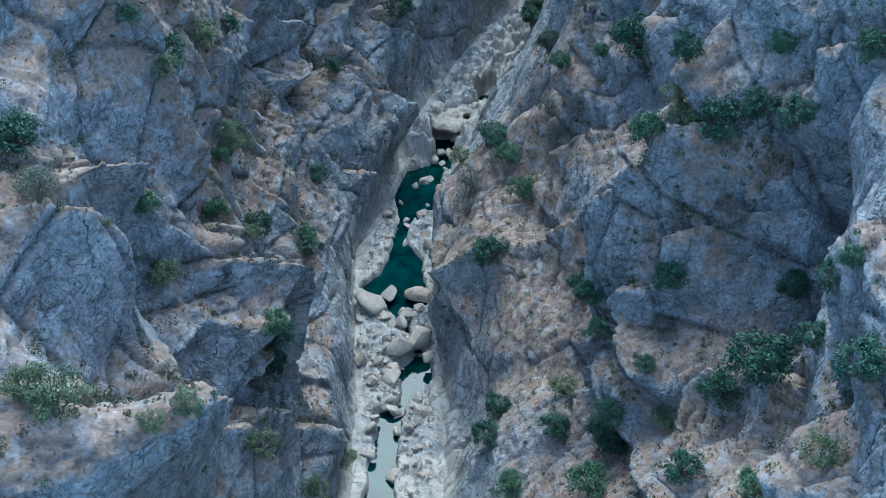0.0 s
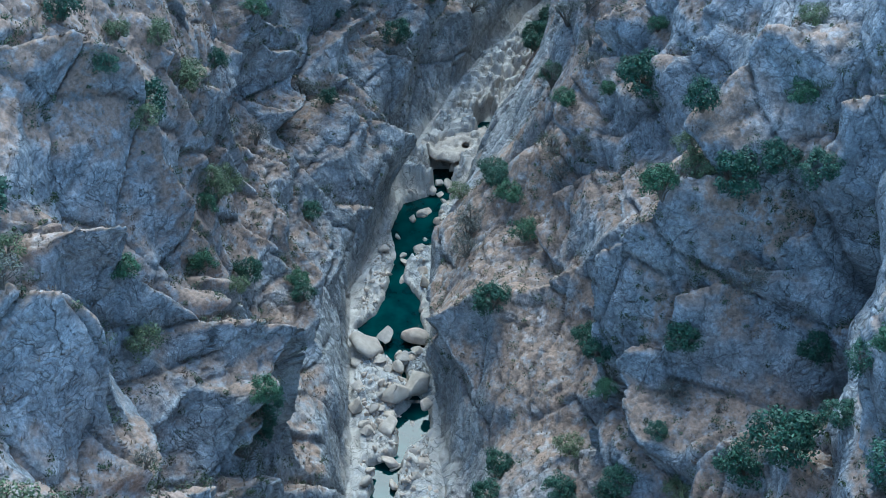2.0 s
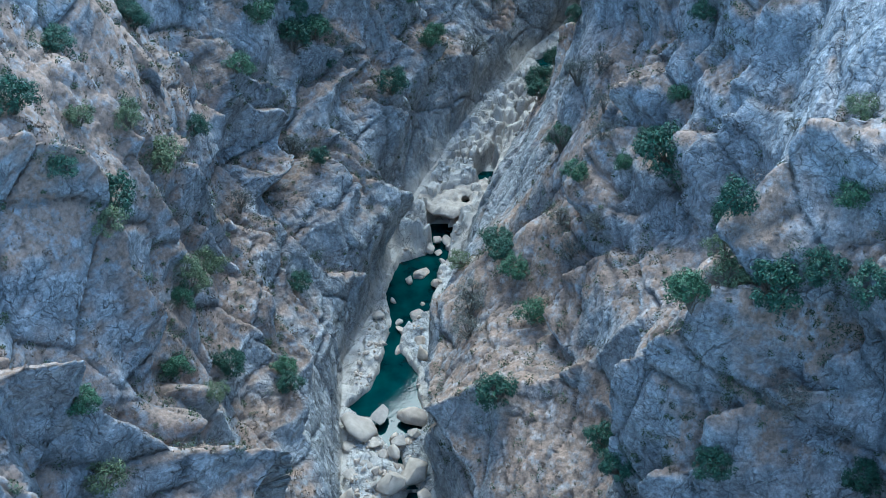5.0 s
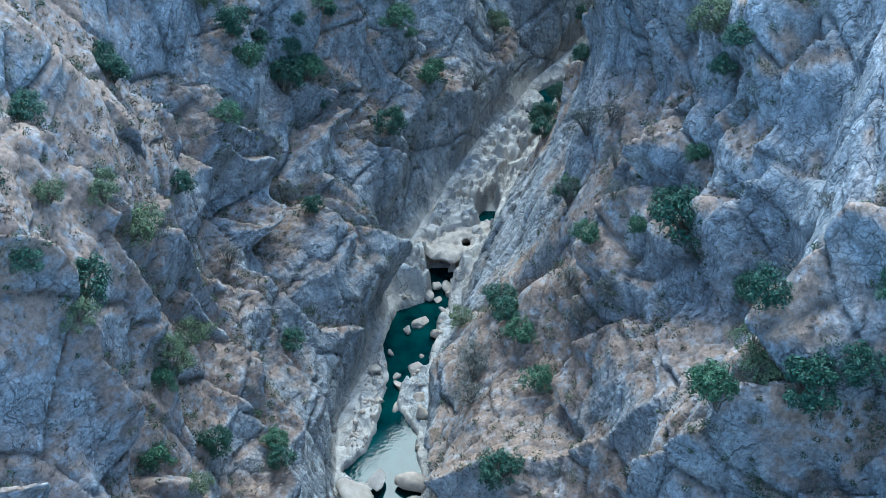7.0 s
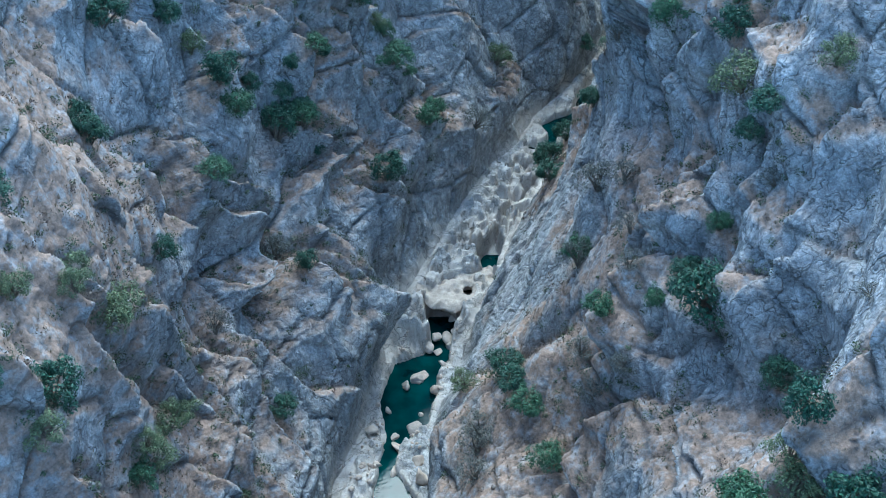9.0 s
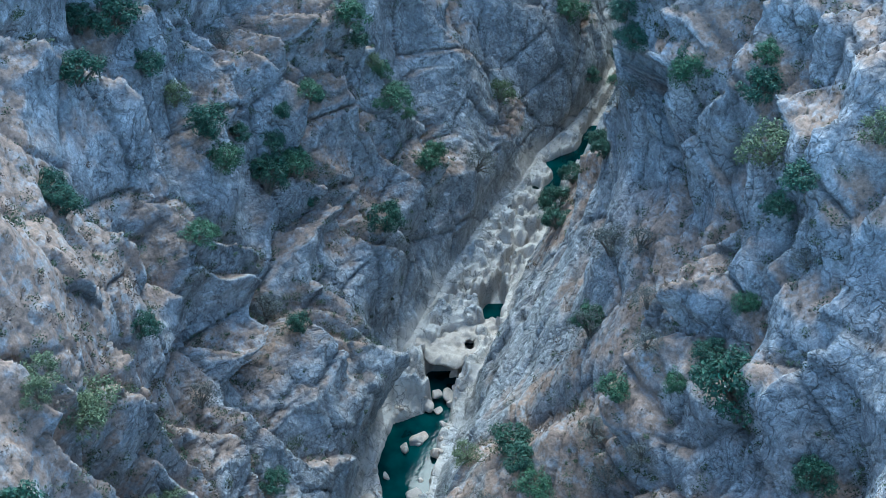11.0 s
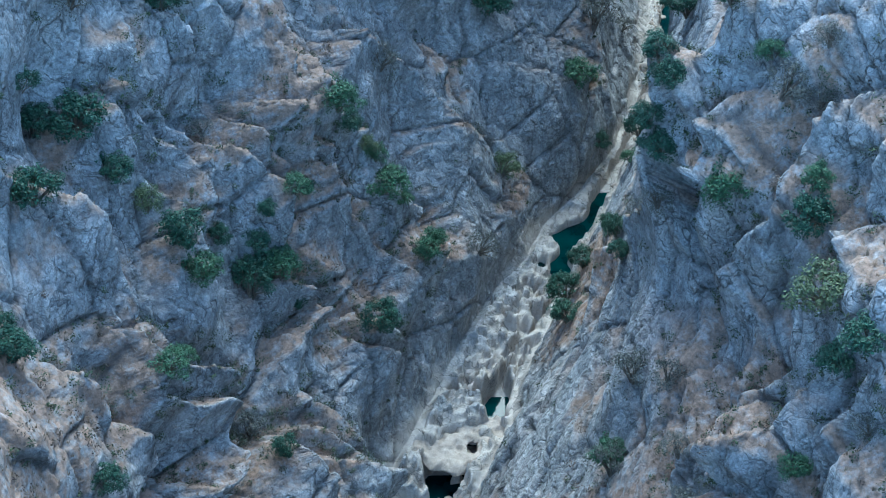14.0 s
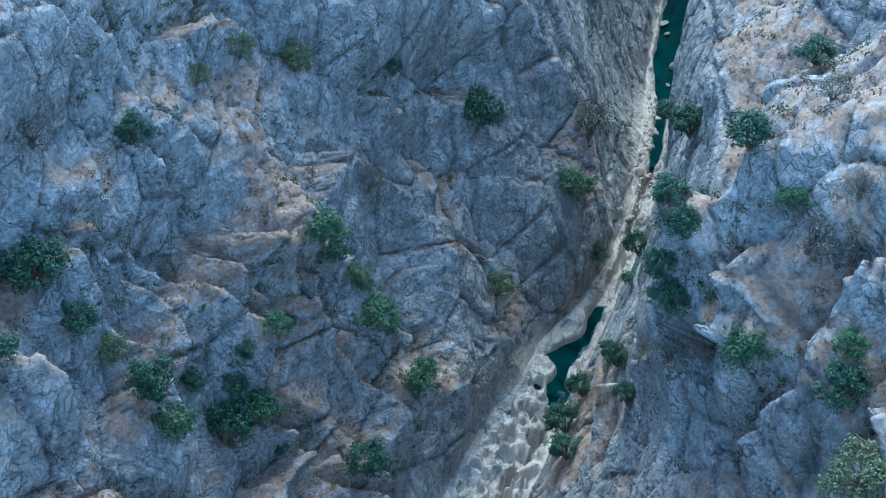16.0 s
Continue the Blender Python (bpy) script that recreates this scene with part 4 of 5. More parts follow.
def carried_on(a):
    """The same sheet, with the gorge carried on below and round the next bend, out of sight."""
    if a.ndim == 2:
        return np.concatenate([np.repeat(a[:1], 5, 0), a, np.repeat(a[-1:], 5, 0)])
    low = np.stack([a[0] - np.array((0.05, 1, 0.01)) * k for k in (160, 90, 45, 20, 6)])
    high = np.stack([a[-1] + np.array((0.8, 0.7, 0.1)) * k for k in (5, 15, 35, 70, 140)])
    return np.concatenate([low, a, high])


FOOT = SHEET.shape[1] - len(UP)
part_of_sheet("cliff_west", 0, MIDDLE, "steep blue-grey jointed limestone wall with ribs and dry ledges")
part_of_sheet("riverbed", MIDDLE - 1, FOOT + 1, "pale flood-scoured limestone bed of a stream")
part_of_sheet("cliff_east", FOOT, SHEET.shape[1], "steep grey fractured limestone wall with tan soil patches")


def rim(name, side):
    """The mountain above and behind a wall, out to the distance."""
    edge = carried_on(SHEET)[::4, 0 if side < 0 else -1]
    out = np.array([0, 12, 40, 110, 300, 900, 2500.0])
    lift = np.array([0, 6, 16, 30, 50, 60, 20.0])
    p = np.stack([edge[:, None, 0] + side * out, np.repeat(edge[:, 1:2], 7, 1), edge[:, None, 2] + lift], -1)
    p[..., 2] += 6 * layers(p[..., 0] / 30, p[..., 1] / 30, 9, 3) * smooth(0, 30, out)
    far = np.stack([p[0] - (0, 2500, 0), p[0] - (0, 60, 0)]), np.stack([p[-1] + (0, 60, 0), p[-1] + (0, 2500, 0)])
    p = np.concatenate([far[0], p, far[1]])
    if side < 0:
        p = p[:, ::-1]
    zero = np.zeros(p.shape[:2])
    ob = new(name, sheet_mesh(name, p, {"joint": zero, "rough": zero + 0.5, "scour": zero, "soil": zero + 0.3}, ROCK))
    tagged(ob, "bare grey limestone mountainside above the gorge", "mountain", kind="structure")


rim("mountain_west", -1)
rim("mountain_east", 1)


def pool(y0, y1, level, label):
    """A still pool: a level sheet that reaches under the rock of both banks."""
    y = np.arange(y0, y1 + 0.01, 1.0)
    k = np.linspace(-0.05, 1.05, 5)
    a, b = along(STATIONS, y, 1)[:, None], along(STATIONS, y, 2)[:, None]
    x = a * (1 - k) + b * k
    p = np.stack([x, np.repeat(y[:, None], 5, 1), np.full(x.shape, level)], -1)
    return tagged(new("water", sheet_mesh("water", p, {}, WATER)), label, "water", kind="structure")


pool(24, 101, -0.6, "still pale pool among boulders below the gorge walls")
pool(101, 148, -0.05, "deep teal pool of still clear water")
pool(147.5, 155, 1.3, "small dark pool under a scoured rock overhang")
pool(169, 194, 3.75, "narrow dark teal pool between scoured rock banks")
pool(213, 281, 8.3, "teal pool at the far bend of the gorge")


# ---------------------------------------------------------------- boulders
def plain_rock(name, low, high, seed):
    m, N, L, bsdf = material(name)
    pos = N.new("ShaderNodeTexCoord").outputs["Object"]
    info = N.new("ShaderNodeObjectInfo").outputs["Random"]
    a, b = noise_node(N, L, pos, 1.1, 6, 0.6), noise_node(N, L, pos, 6.0, 5, 0.6)
    tone = ramp(N, L, a, (0.3, low), (0.7, high))
    tone = mix(N, L, 1.0, tone, ramp(N, L, info, (0.0, (0.78, 0.79, 0.8)), (0.6, (1, 0.98, 0.95)), (1.0, (1.1, 1.02, 0.95))), "MULTIPLY")
    tone = mix(N, L, 1.0, tone, ramp(N, L, b, (0.3, (0.8, 0.8, 0.8)), (0.7, (1.1, 1.1, 1.1))), "MULTIPLY")
    L.new(tone, bsdf.inputs["Base Color"])
    bsdf.inputs["Roughness"].default_value = 0.8
    L.new(bump(N, L, b, 0.5, 0.08, bump(N, L, a, 0.5, 0.25)), bsdf.inputs["Normal"])
    return m


PALE = plain_rock("pale_limestone", (0.3, 0.255, 0.215), (0.48, 0.415, 0.355), 1)


def rounded_block(seed, faces=9, worn=0.97):
    """A water-worn boulder, about one metre across: a ball cut by planes, with softened edges."""
    rnd = random.Random(seed)
    bm = bmesh.new()
    bmesh.ops.create_icosphere(bm, subdivisions=3, radius=0.62)
    cuts = []
    for _ in range(faces):
        v = Vector((rnd.gauss(0, 1), rnd.gauss(0, 1), rnd.gauss(0, 0.8))).normalized()
        cuts.append((v, rnd.uniform(0.24, 0.43)))
    for v in bm.verts:
        for n, far in cuts:
            over = v.co.dot(n) - far
            if over > -0.025:
                v.co -= n * (over + 0.025) * worn
        v.co += v.co.normalized() * 0.035 * noise.noise(v.co * 3 + Vector((seed, 0, 0)))
    for f in bm.faces:
        f.smooth = True
    me = bpy.data.meshes.new("boulder")
    bm.to_mesh(me)
    bm.free()
    me.materials.append(PALE)
    return me


BLOCKS = [rounded_block(20 + k, 10 + k) for k in range(12)]
BOULDER_LABELS = ["pale rounded limestone boulder lying in the stream bed", "angular cream limestone boulder in the boulder jam",
                  "low flat-topped pale boulder beside the water", "smooth washed limestone boulder resting on the bed"]


def boulder(x, y, z, wide, k, flat=0.75, long=1.0):
    ob = new("boulder", BLOCKS[k % len(BLOCKS)])
    turn = Euler((0.3 * math.sin(k * 2.1), 0.3 * math.cos(k * 1.7), k * 1.3))
    ob.matrix_world = Matrix.LocRotScale((x, y, z), turn, (wide * long, wide, wide * flat))
    return tagged(ob, BOULDER_LABELS[k % 4], "boulder", "boulders of the stream")


boulder(-8.0, 108.1, 1.20, 4.19, 0, 0.7, 1.1)
boulder(-6.8, 110.3, 0.90, 2.12, 1, 0.5, 1.3)
boulder(-3.1, 110.1, 1.00, 2.79, 2, 0.8, 1)
boulder(-4.9, 107.3, 0.80, 1.70, 3, 0.75, 1)
boulder(-5.0, 104.9, 1.20, 2.06, 4, 0.6, 1.3)
boulder(-5.2, 100.7, 1.30, 4.15, 5, 0.75, 1.1)
boulder(-7.4, 103.2, 0.90, 1.66, 6, 0.75, 1)
boulder(-8.8, 101.9, 0.90, 1.65, 7, 0.75, 1)
boulder(-9.3, 99.0, 1.00, 2.74, 8, 0.8, 1)
boulder(-7.4, 98.7, 1.10, 2.36, 9, 0.75, 1)
boulder(-6.1, 96.1, 1.00, 2.57, 10, 0.8, 1)
boulder(-8.0, 94.8, 0.70, 2.19, 11, 0.7, 1.2)
boulder(-8.1, 93.5, 0.30, 1.33, 12, 0.75, 1)
boulder(-8.1, 96.8, 0.80, 1.60, 13, 0.75, 1)
boulder(-5.5, 92.2, 0.10, 1.68, 14, 0.7, 1)
boulder(-4.2, 90.5, -0.00, 1.49, 15, 0.6, 1)
boulder(-5.1, 89.0, -0.20, 1.42, 16, 0.5, 1.3)
boulder(-7.1, 94.0, 0.20, 0.97, 17, 0.75, 1)
boulder(-6.7, 92.4, 0.10, 0.90, 18, 0.75, 1)
boulder(-2.9, 93.0, 0.30, 2.53, 19, 0.7, 1)
boulder(-2.0, 91.5, 0.40, 2.15, 20, 0.75, 1)
boulder(-7.4, 90.5, 0.10, 1.31, 21, 0.75, 1)
boulder(-2.4, 102.1, 1.60, 3.42, 22, 0.9, 1)
boulder(-1.8, 99.4, 1.00, 2.12, 23, 0.75, 1)
boulder(-9.3, 105.9, 1.00, 1.68, 24, 0.75, 1)
boulder(-9.6, 102.0, 1.20, 1.52, 25, 0.75, 1)
boulder(-5.8, 94.4, 0.10, 1.22, 26, 0.75, 1)
boulder(-3.0, 86.9, -0.20, 1.51, 27, 0.75, 1)
boulder(-2.0, 85.8, 0.00, 1.16, 28, 0.75, 1)
boulder(-4.1, 86.4, -0.30, 0.93, 29, 0.75, 1)
boulder(-0.9, 87.6, 0.50, 1.63, 30, 0.75, 1)
boulder(-5.3, 98.3, 0.40, 1.37, 31, 0.75, 1)
boulder(-6.8, 100.6, 1.20, 1.26, 32, 0.75, 1)
boulder(-4.1, 105.9, 1.00, 1.55, 33, 0.75, 1)
boulder(-2.4, 134.7, 0.10, 1.96, 34, 0.7, 1.2)
boulder(-3.7, 133.5, 0.05, 1.23, 35, 0.7, 1)
boulder(-2.9, 127.3, 0.10, 1.63, 36, 0.6, 1.2)
boulder(-4.6, 126.0, 0.05, 1.06, 37, 0.6, 1)
boulder(-4.1, 124.3, 0.20, 1.48, 38, 0.6, 1.4)
boulder(-0.4, 132.4, 0.40, 1.80, 39, 0.8, 1)
boulder(-5.5, 129.6, 0.10, 1.01, 40, 0.5, 1.4)
boulder(-2.0, 129.2, -0.00, 0.89, 41, 0.75, 1)
boulder(-1.1, 124.9, 0.40, 1.36, 42, 0.75, 1)
boulder(-2.3, 122.0, 0.80, 2.18, 43, 0.8, 1)
boulder(-2.0, 119.4, 1.00, 2.38, 44, 0.9, 1)
boulder(2.0, 143.2, 1.20, 1.76, 45, 1, 1)
boulder(2.5, 141.6, 0.50, 1.93, 46, 0.9, 1)
boulder(-0.1, 140.7, 0.60, 1.74, 47, 0.8, 1)
boulder(1.4, 140.5, 0.30, 1.92, 48, 0.7, 1)
boulder(-0.2, 138.7, 0.10, 1.13, 49, 0.7, 1)
boulder(-1.5, 139.2, 0.60, 1.90, 50, 0.8, 1)
boulder(-2.4, 134.4, 0.10, 1.96, 51, 0.7, 1.2)
boulder(-3.6, 133.2, 0.05, 1.32, 52, 0.7, 1)
boulder(-0.3, 132.6, 0.30, 1.54, 53, 0.8, 1)
boulder(-1.9, 140.9, 0.60, 1.32, 54, 0.75, 1)
boulder(34.6, 222.1, 8.20, 1.79, 55, 0.9, 1)
boulder(34.1, 214.1, 7.40, 1.73, 56, 0.8, 1)
boulder(40.8, 241.9, 8.70, 1.95, 57, 0.9, 1)
boulder(41.9, 257.5, 8.60, 1.70, 58, 0.6, 1.3)
boulder(36.8, 238.2, 8.40, 0.96, 59, 0.75, 1)
boulder(34.1, 218.7, 7.80, 1.20, 60, 0.75, 1)
boulder(29.7, 206.8, 6.60, 1.14, 61, 0.75, 1)
boulder(28.0, 203.4, 6.20, 1.34, 62, 0.75, 1)
boulder(30.7, 209.5, 6.90, 1.15, 63, 0.75, 1)
boulder(33.1, 211.4, 7.10, 1.01, 64, 0.75, 1)
boulder(23.8, 188.2, 4.80, 1.32, 65, 0.75, 1)
boulder(27.2, 201.6, 6.00, 1.04, 66, 0.75, 1)
boulder(31.6, 207.7, 6.70, 1.07, 67, 0.75, 1)
boulder(39.0, 236.1, 8.40, 1.13, 68, 0.75, 1)
boulder(32.9, 216.5, 7.60, 0.95, 69, 0.75, 1)
boulder(32.0, 213.4, 7.20, 1.02, 70, 0.75, 1)
boulder(28.9, 205.3, 6.40, 0.90, 71, 0.75, 1)
boulder(35.8, 226.3, 8.30, 1.16, 72, 0.75, 1)
boulder(37.5, 231.2, 8.40, 0.93, 73, 0.75, 1)
boulder(42.1, 253.9, 8.50, 1.12, 74, 0.75, 1)
boulder(26.2, 199.3, 5.80, 0.95, 75, 0.75, 1)
boulder(32.4, 210.1, 7.00, 1.16, 76, 0.75, 1)


def boulder_jam():
    """Smaller boulders wedged between the large ones, and a few along the upper bed."""
    rnd = random.Random(17)
    for k in range(110):
        y = rnd.uniform(80, 107) if k < 75 else rnd.choice((rnd.uniform(116, 138), rnd.uniform(198, 226), rnd.uniform(200, 222)))
        r = int((y - ROWS[0]) / STEP)
        p = SHEET[r, rnd.randint(MIDDLE + 11, FOOT - 12)]
        wide = rnd.choice((0.5, 0.6, 0.8, 1.0, 1.3, 1.7))
        boulder(p[0], p[1], p[2] + 0.18 * wide, wide, k + 100, rnd.uniform(0.6, 0.85), rnd.uniform(1.0, 1.4))


boulder_jam()


def pebbles():
    """Cobbles and gravel along the bed."""
    rnd = random.Random(9)
    bm = bmesh.new()
    for _ in range(620):
        y = rnd.choice((rnd.uniform(76, 108), rnd.uniform(80, 100), rnd.uniform(112, 138), rnd.uniform(196, 232)))
        r = int((y - ROWS[0]) / STEP)
        c = rnd.randint(MIDDLE + 9, FOOT - 10)
        p = Vector(SHEET[r, c])
        size = rnd.choice((0.12, 0.18, 0.25, 0.4))
        m = Matrix.LocRotScale(p + Vector((0, 0, size * 0.3)), Euler((rnd.random() * 6, rnd.random() * 6, rnd.random() * 6)), (size, size * 0.8, size * 0.6))
        bmesh.ops.create_icosphere(bm, subdivisions=1, radius=1.0, matrix=m)
    me = bpy.data.meshes.new("cobbles")
    bm.to_mesh(me)
    bm.free()
    me.materials.append(PALE)
    tagged(new("cobbles", me), "pale washed cobbles strewn over the bed", "cobbles", kind="stuff")


pebbles()


def rock_arch():
    """The scoured slab that bridges the stream, with a round pothole drilled through it."""
    bm = bmesh.new()
    nx, ny = 56, 44
    grid = {}
    for i in range(nx + 1):
        for j in range(ny + 1):
            u, v = i / nx, j / ny
            lip = 0.55 * math.sin(u * 8.5 + 0.6) + 0.3 * math.sin(u * 19) + 1.6 * (2 * u - 1) ** 4
            y = 143.5 + 5.6 * v + (lip - 0.6) * (1 - v) ** 2
            x = -3.0 + 9.3 * u + 0.25 * (y - 143.5)
            z = 3.5 + 0.08 * (y - 143) + 0.4 * noise.fractal(Vector((x * 0.5, y * 0.5, 3)), 1.0, 2.0, 4) + 0.2 * noise.noise(Vector((x * 1.4, y * 1.4, 9)))
            z = 0.35 * math.floor(z / 0.35) + 0.35 * min(1, max(0, (z / 0.35 - math.floor(z / 0.35) - 0.5) * 2.2)) - 0.5 * max(0, 0.1 - v) / 0.1
            for hx, hy, r in ((0.4, 146.6, 0.55), (2.2, 145.3, 0.45), (-0.8, 147.4, 0.5), (1.6, 147.6, 0.4)):
                z -= 0.5 * max(0.0, 1 - (math.hypot(x - hx, y - hy) / r) ** 2)
            grid[i, j] = bm.verts.new((x, y, z))
    for i in range(nx):
        for j in range(ny):
            four = [grid[i, j], grid[i + 1, j], grid[i + 1, j + 1], grid[i, j + 1]]
            c = sum((w.co for w in four), Vector()) / 4
            if math.hypot((c.x - 3.5) / 0.62, (c.y - 145.4) / 0.8) > 1:
                f = bm.faces.new(four)
                f.smooth = True
    me = bpy.data.meshes.new("rock_arch")
    bm.to_mesh(me)
    bm.free()
    me.materials.append(PALE)
    ob = new("rock_arch", me)
    thick = ob.modifiers.new("thickness", "SOLIDIFY")
    thick.thickness, thick.offset = 1.2, -1
    tagged(ob, "cream flood-scoured limestone arch with a round pothole over the stream", "rock arch", kind="structure")


rock_arch()


# ---------------------------------------------------------------- shrubs
def leaf_material(name, dark, light, gloss=0.45):
    m, N, L, bsdf = material(name)
    r = N.new("ShaderNodeNewGeometry").outputs["Random Per Island"]
    L.new(ramp(N, L, r, (0.0, dark), (0.7, light), (1.0, tuple(min(1, 1.5 * c) for c in light))), bsdf.inputs["Base Color"])
    bsdf.inputs["Roughness"].default_value = gloss
    return m


def bark_material():
    m, N, L, bsdf = material("bark")
    pos = N.new("ShaderNodeTexCoord").outputs["Object"]
    L.new(ramp(N, L, noise_node(N, L, pos, 8, 4), (0.3, (0.06, 0.05, 0.04)), (0.7, (0.17, 0.14, 0.11))), bsdf.inputs["Base Color"])
    bsdf.inputs["Roughness"].default_value = 0.9
    return m


BARK = bark_material()
FOLIAGE = {
    "dark": leaf_material("dark_leaves", (0.007, 0.03, 0.018), (0.022, 0.075, 0.042), 0.6),
    "green": leaf_material("green_leaves", (0.015, 0.045, 0.02), (0.045, 0.11, 0.05), 0.6),
    "olive": leaf_material("olive_leaves", (0.035, 0.055, 0.025), (0.10, 0.13, 0.06), 0.7),
    "grey": leaf_material("grey_twigs", (0.045, 0.05, 0.045), (0.12, 0.12, 0.10), 0.8),
}
LOOK = {"dark": (52, 56, 0.068), "green": (46, 50, 0.07), "olive": (46, 46, 0.058), "grey": (40, 32, 0.05)}
SHRUB_LABEL = {"dark": "dense dark evergreen shrub rooted in a rock cleft", "green": "leafy bright green shrub on a rocky ledge",
               "olive": "feathery olive-green shrub on dry stony soil", "grey": "sparse grey-green thorny scrub on bare rock"}


def limb(bm, a, b, ra, rb):
    """A tapered stick."""
    way = (b - a).normalized()
    side = way.orthogonal().normalized()
    other = way.cross(side)
    rings = []
    for p, r in ((a, ra), ((a + b) / 2 + side * ra * 0.8, (ra + rb) / 2), (b, rb)):
        rings.append([bm.verts.new(p + r * (math.cos(k * math.tau / 6) * side + math.sin(k * math.tau / 6) * other)) for k in range(6)])
    for low, high in zip(rings, rings[1:]):
        for k in range(6):
            bm.faces.new((low[k], low[(k + 1) % 6], high[(k + 1) % 6], high[k]))


def shrub(kind, seed):
    """A shrub about two metres wide: stems, and a crown of clumped leaves."""
    rnd = random.Random(seed)
    clumps, leaves, size = LOOK[kind]
    base = new("shrub")
    wood, crown = bmesh.new(), bmesh.new()
    squat = rnd.uniform(0.85, 1.15)
    for c in range(clumps):
        turn, lift = rnd.uniform(0, math.tau), rnd.uniform(-0.35, 1.0)
        far = rnd.uniform(0.62, 1.0) * (0.85 + 0.15 * math.sin(turn * 3 + seed))
        flat = math.sqrt(max(0, 1 - lift * lift))
        mid = Vector((far * flat * math.cos(turn), far * flat * math.sin(turn), 0.85 * squat + 0.8 * squat * far * lift))
        if c % 4 == 0:
            fork = Vector((mid.x * 0.3, mid.y * 0.3, mid.z * 0.45))
            limb(wood, Vector((0, 0, -0.25)), fork, 0.06, 0.035)
            limb(wood, fork, mid, 0.035, 0.012)
        wide = rnd.uniform(0.2, 0.33)
        for _ in range(leaves):
            d = Vector((rnd.gauss(0, 1), rnd.gauss(0, 1), rnd.gauss(0.25, 0.9))).normalized()
            p = mid + d * wide * rnd.uniform(0.55, 1.0)
            n = (d + Vector((rnd.gauss(0, 0.5), rnd.gauss(0, 0.5), rnd.gauss(0.4, 0.5)))).normalized()
            u = n.orthogonal().normalized()
            u = Matrix.Rotation(rnd.uniform(0, math.tau), 3, n) @ u
            w = n.cross(u)
            s = size * rnd.uniform(0.6, 1.2)
            crown.faces.new([crown.verts.new(p + q) for q in (-u * s, w * s * 0.45 + n * s * 0.12, u * s, -w * s * 0.45 + n * s * 0.12)])
    for name, bm, mat in (("trunk", wood, BARK), ("crown", crown, FOLIAGE[kind])):
        me = bpy.data.meshes.new(name)
        bm.to_mesh(me)
        bm.free()
        me.materials.append(mat)
        new(name, me).parent = base
    return tagged(base, SHRUB_LABEL[kind], "shrub", "shrubs of the gorge")


KINDS = {kind: [shrub(kind, 40 * n + k) for k in range(4)] for n, kind in enumerate(LOOK)}


def plant(side, y, s, wide, kind):
    """A shrub of a given width rooted on a wall."""
    p, n = on_wall(side, y, s)
    k = int(y * 7 + s * 3)
    proto = KINDS[kind][k % 4]
    lean = Vector((n.x * 0.35, n.y * 0.35, 1)).to_track_quat("Z", "Y") @ Euler((0, 0, k * 0.9)).to_quaternion()
    size = wide / 1.7
    m = Matrix.LocRotScale(p - n * 0.05 * wide, lean, (size, size, size * (0.85 + 0.3 * (k % 5) / 4)))
    copy_thing(proto, m)


plant(1, 61.9, 41.7, 4.2, "dark")
plant(1, 64.0, 37.1, 3.0, "dark")
plant(1, 50.2, 52.9, 3.0, "dark")
plant(1, 61.0, 46.5, 2.3, "dark")
plant(1, 58.3, 52.9, 2.1, "dark")
plant(1, 56.8, 55.5, 1.7, "green")
plant(1, 72.8, 20.9, 3.7, "dark")
plant(1, 76.4, 16.9, 2.8, "dark")
plant(1, 67.1, 20.4, 3.5, "green")
plant(1, 69.2, 28.7, 2.3, "olive")
plant(1, 71.6, 31.3, 1.6, "dark")
plant(1, 77.9, 27.5, 2.2, "green")
plant(1, 80.4, 17.9, 2.6, "olive")
plant(1, 97.1, 16.3, 3.5, "dark")
plant(1, 111.2, 13.8, 3.2, "grey")
plant(1, 106.6, 20.0, 2.8, "green")
plant(1, 114.6, 19.6, 3.1, "dark")
plant(-1, 71.5, 51.6, 3.6, "dark")
plant(-1, 55.3, 54.3, 2.5, "grey")
plant(-1, 42.3, 49.4, 3.1, "olive")
plant(-1, 43.1, 50.6, 2.0, "olive")
plant(-1, 83.6, 46.8, 2.2, "olive")
plant(-1, 99.2, 41.4, 3.0, "olive")
plant(-1, 94.3, 32.5, 2.6, "olive")
plant(-1, 87.0, 31.5, 2.3, "green")
plant(-1, 72.3, 42.2, 2.1, "green")
plant(-1, 99.6, 15.2, 2.3, "dark")
plant(-1, 118.4, 12.1, 2.7, "dark")
plant(-1, 86.4, 28.4, 2.0, "olive")
plant(-1, 55.2, 39.4, 1.4, "grey")
plant(-1, 43.1, 45.5, 1.7, "olive")
plant(-1, 42.0, 46.3, 1.4, "olive")
plant(-1, 71.6, 27.8, 2.3, "green")
plant(1, 84.7, 47.0, 2.3, "olive")
plant(1, 81.5, 47.5, 3.8, "dark")
plant(1, 81.5, 50.5, 2.7, "dark")
plant(1, 78.4, 52.6, 2.8, "dark")
plant(1, 81.8, 44.0, 2.7, "green")
plant(1, 105.2, 41.0, 4.4, "dark")
plant(1, 83.9, 55.1, 2.2, "green")
plant(1, 77.8, 42.4, 3.2, "grey")
plant(1, 116.1, 53.2, 3.7, "olive")
plant(1, 110.8, 54.9, 2.5, "dark")
plant(-1, 88.5, 45.1, 2.9, "dark")
plant(-1, 82.7, 52.2, 1.8, "dark")
plant(-1, 117.5, 46.1, 2.3, "dark")
plant(-1, 115.8, 34.3, 2.4, "dark")
plant(-1, 137.1, 34.4, 3.0, "green")
plant(-1, 142.3, 26.0, 3.5, "dark")
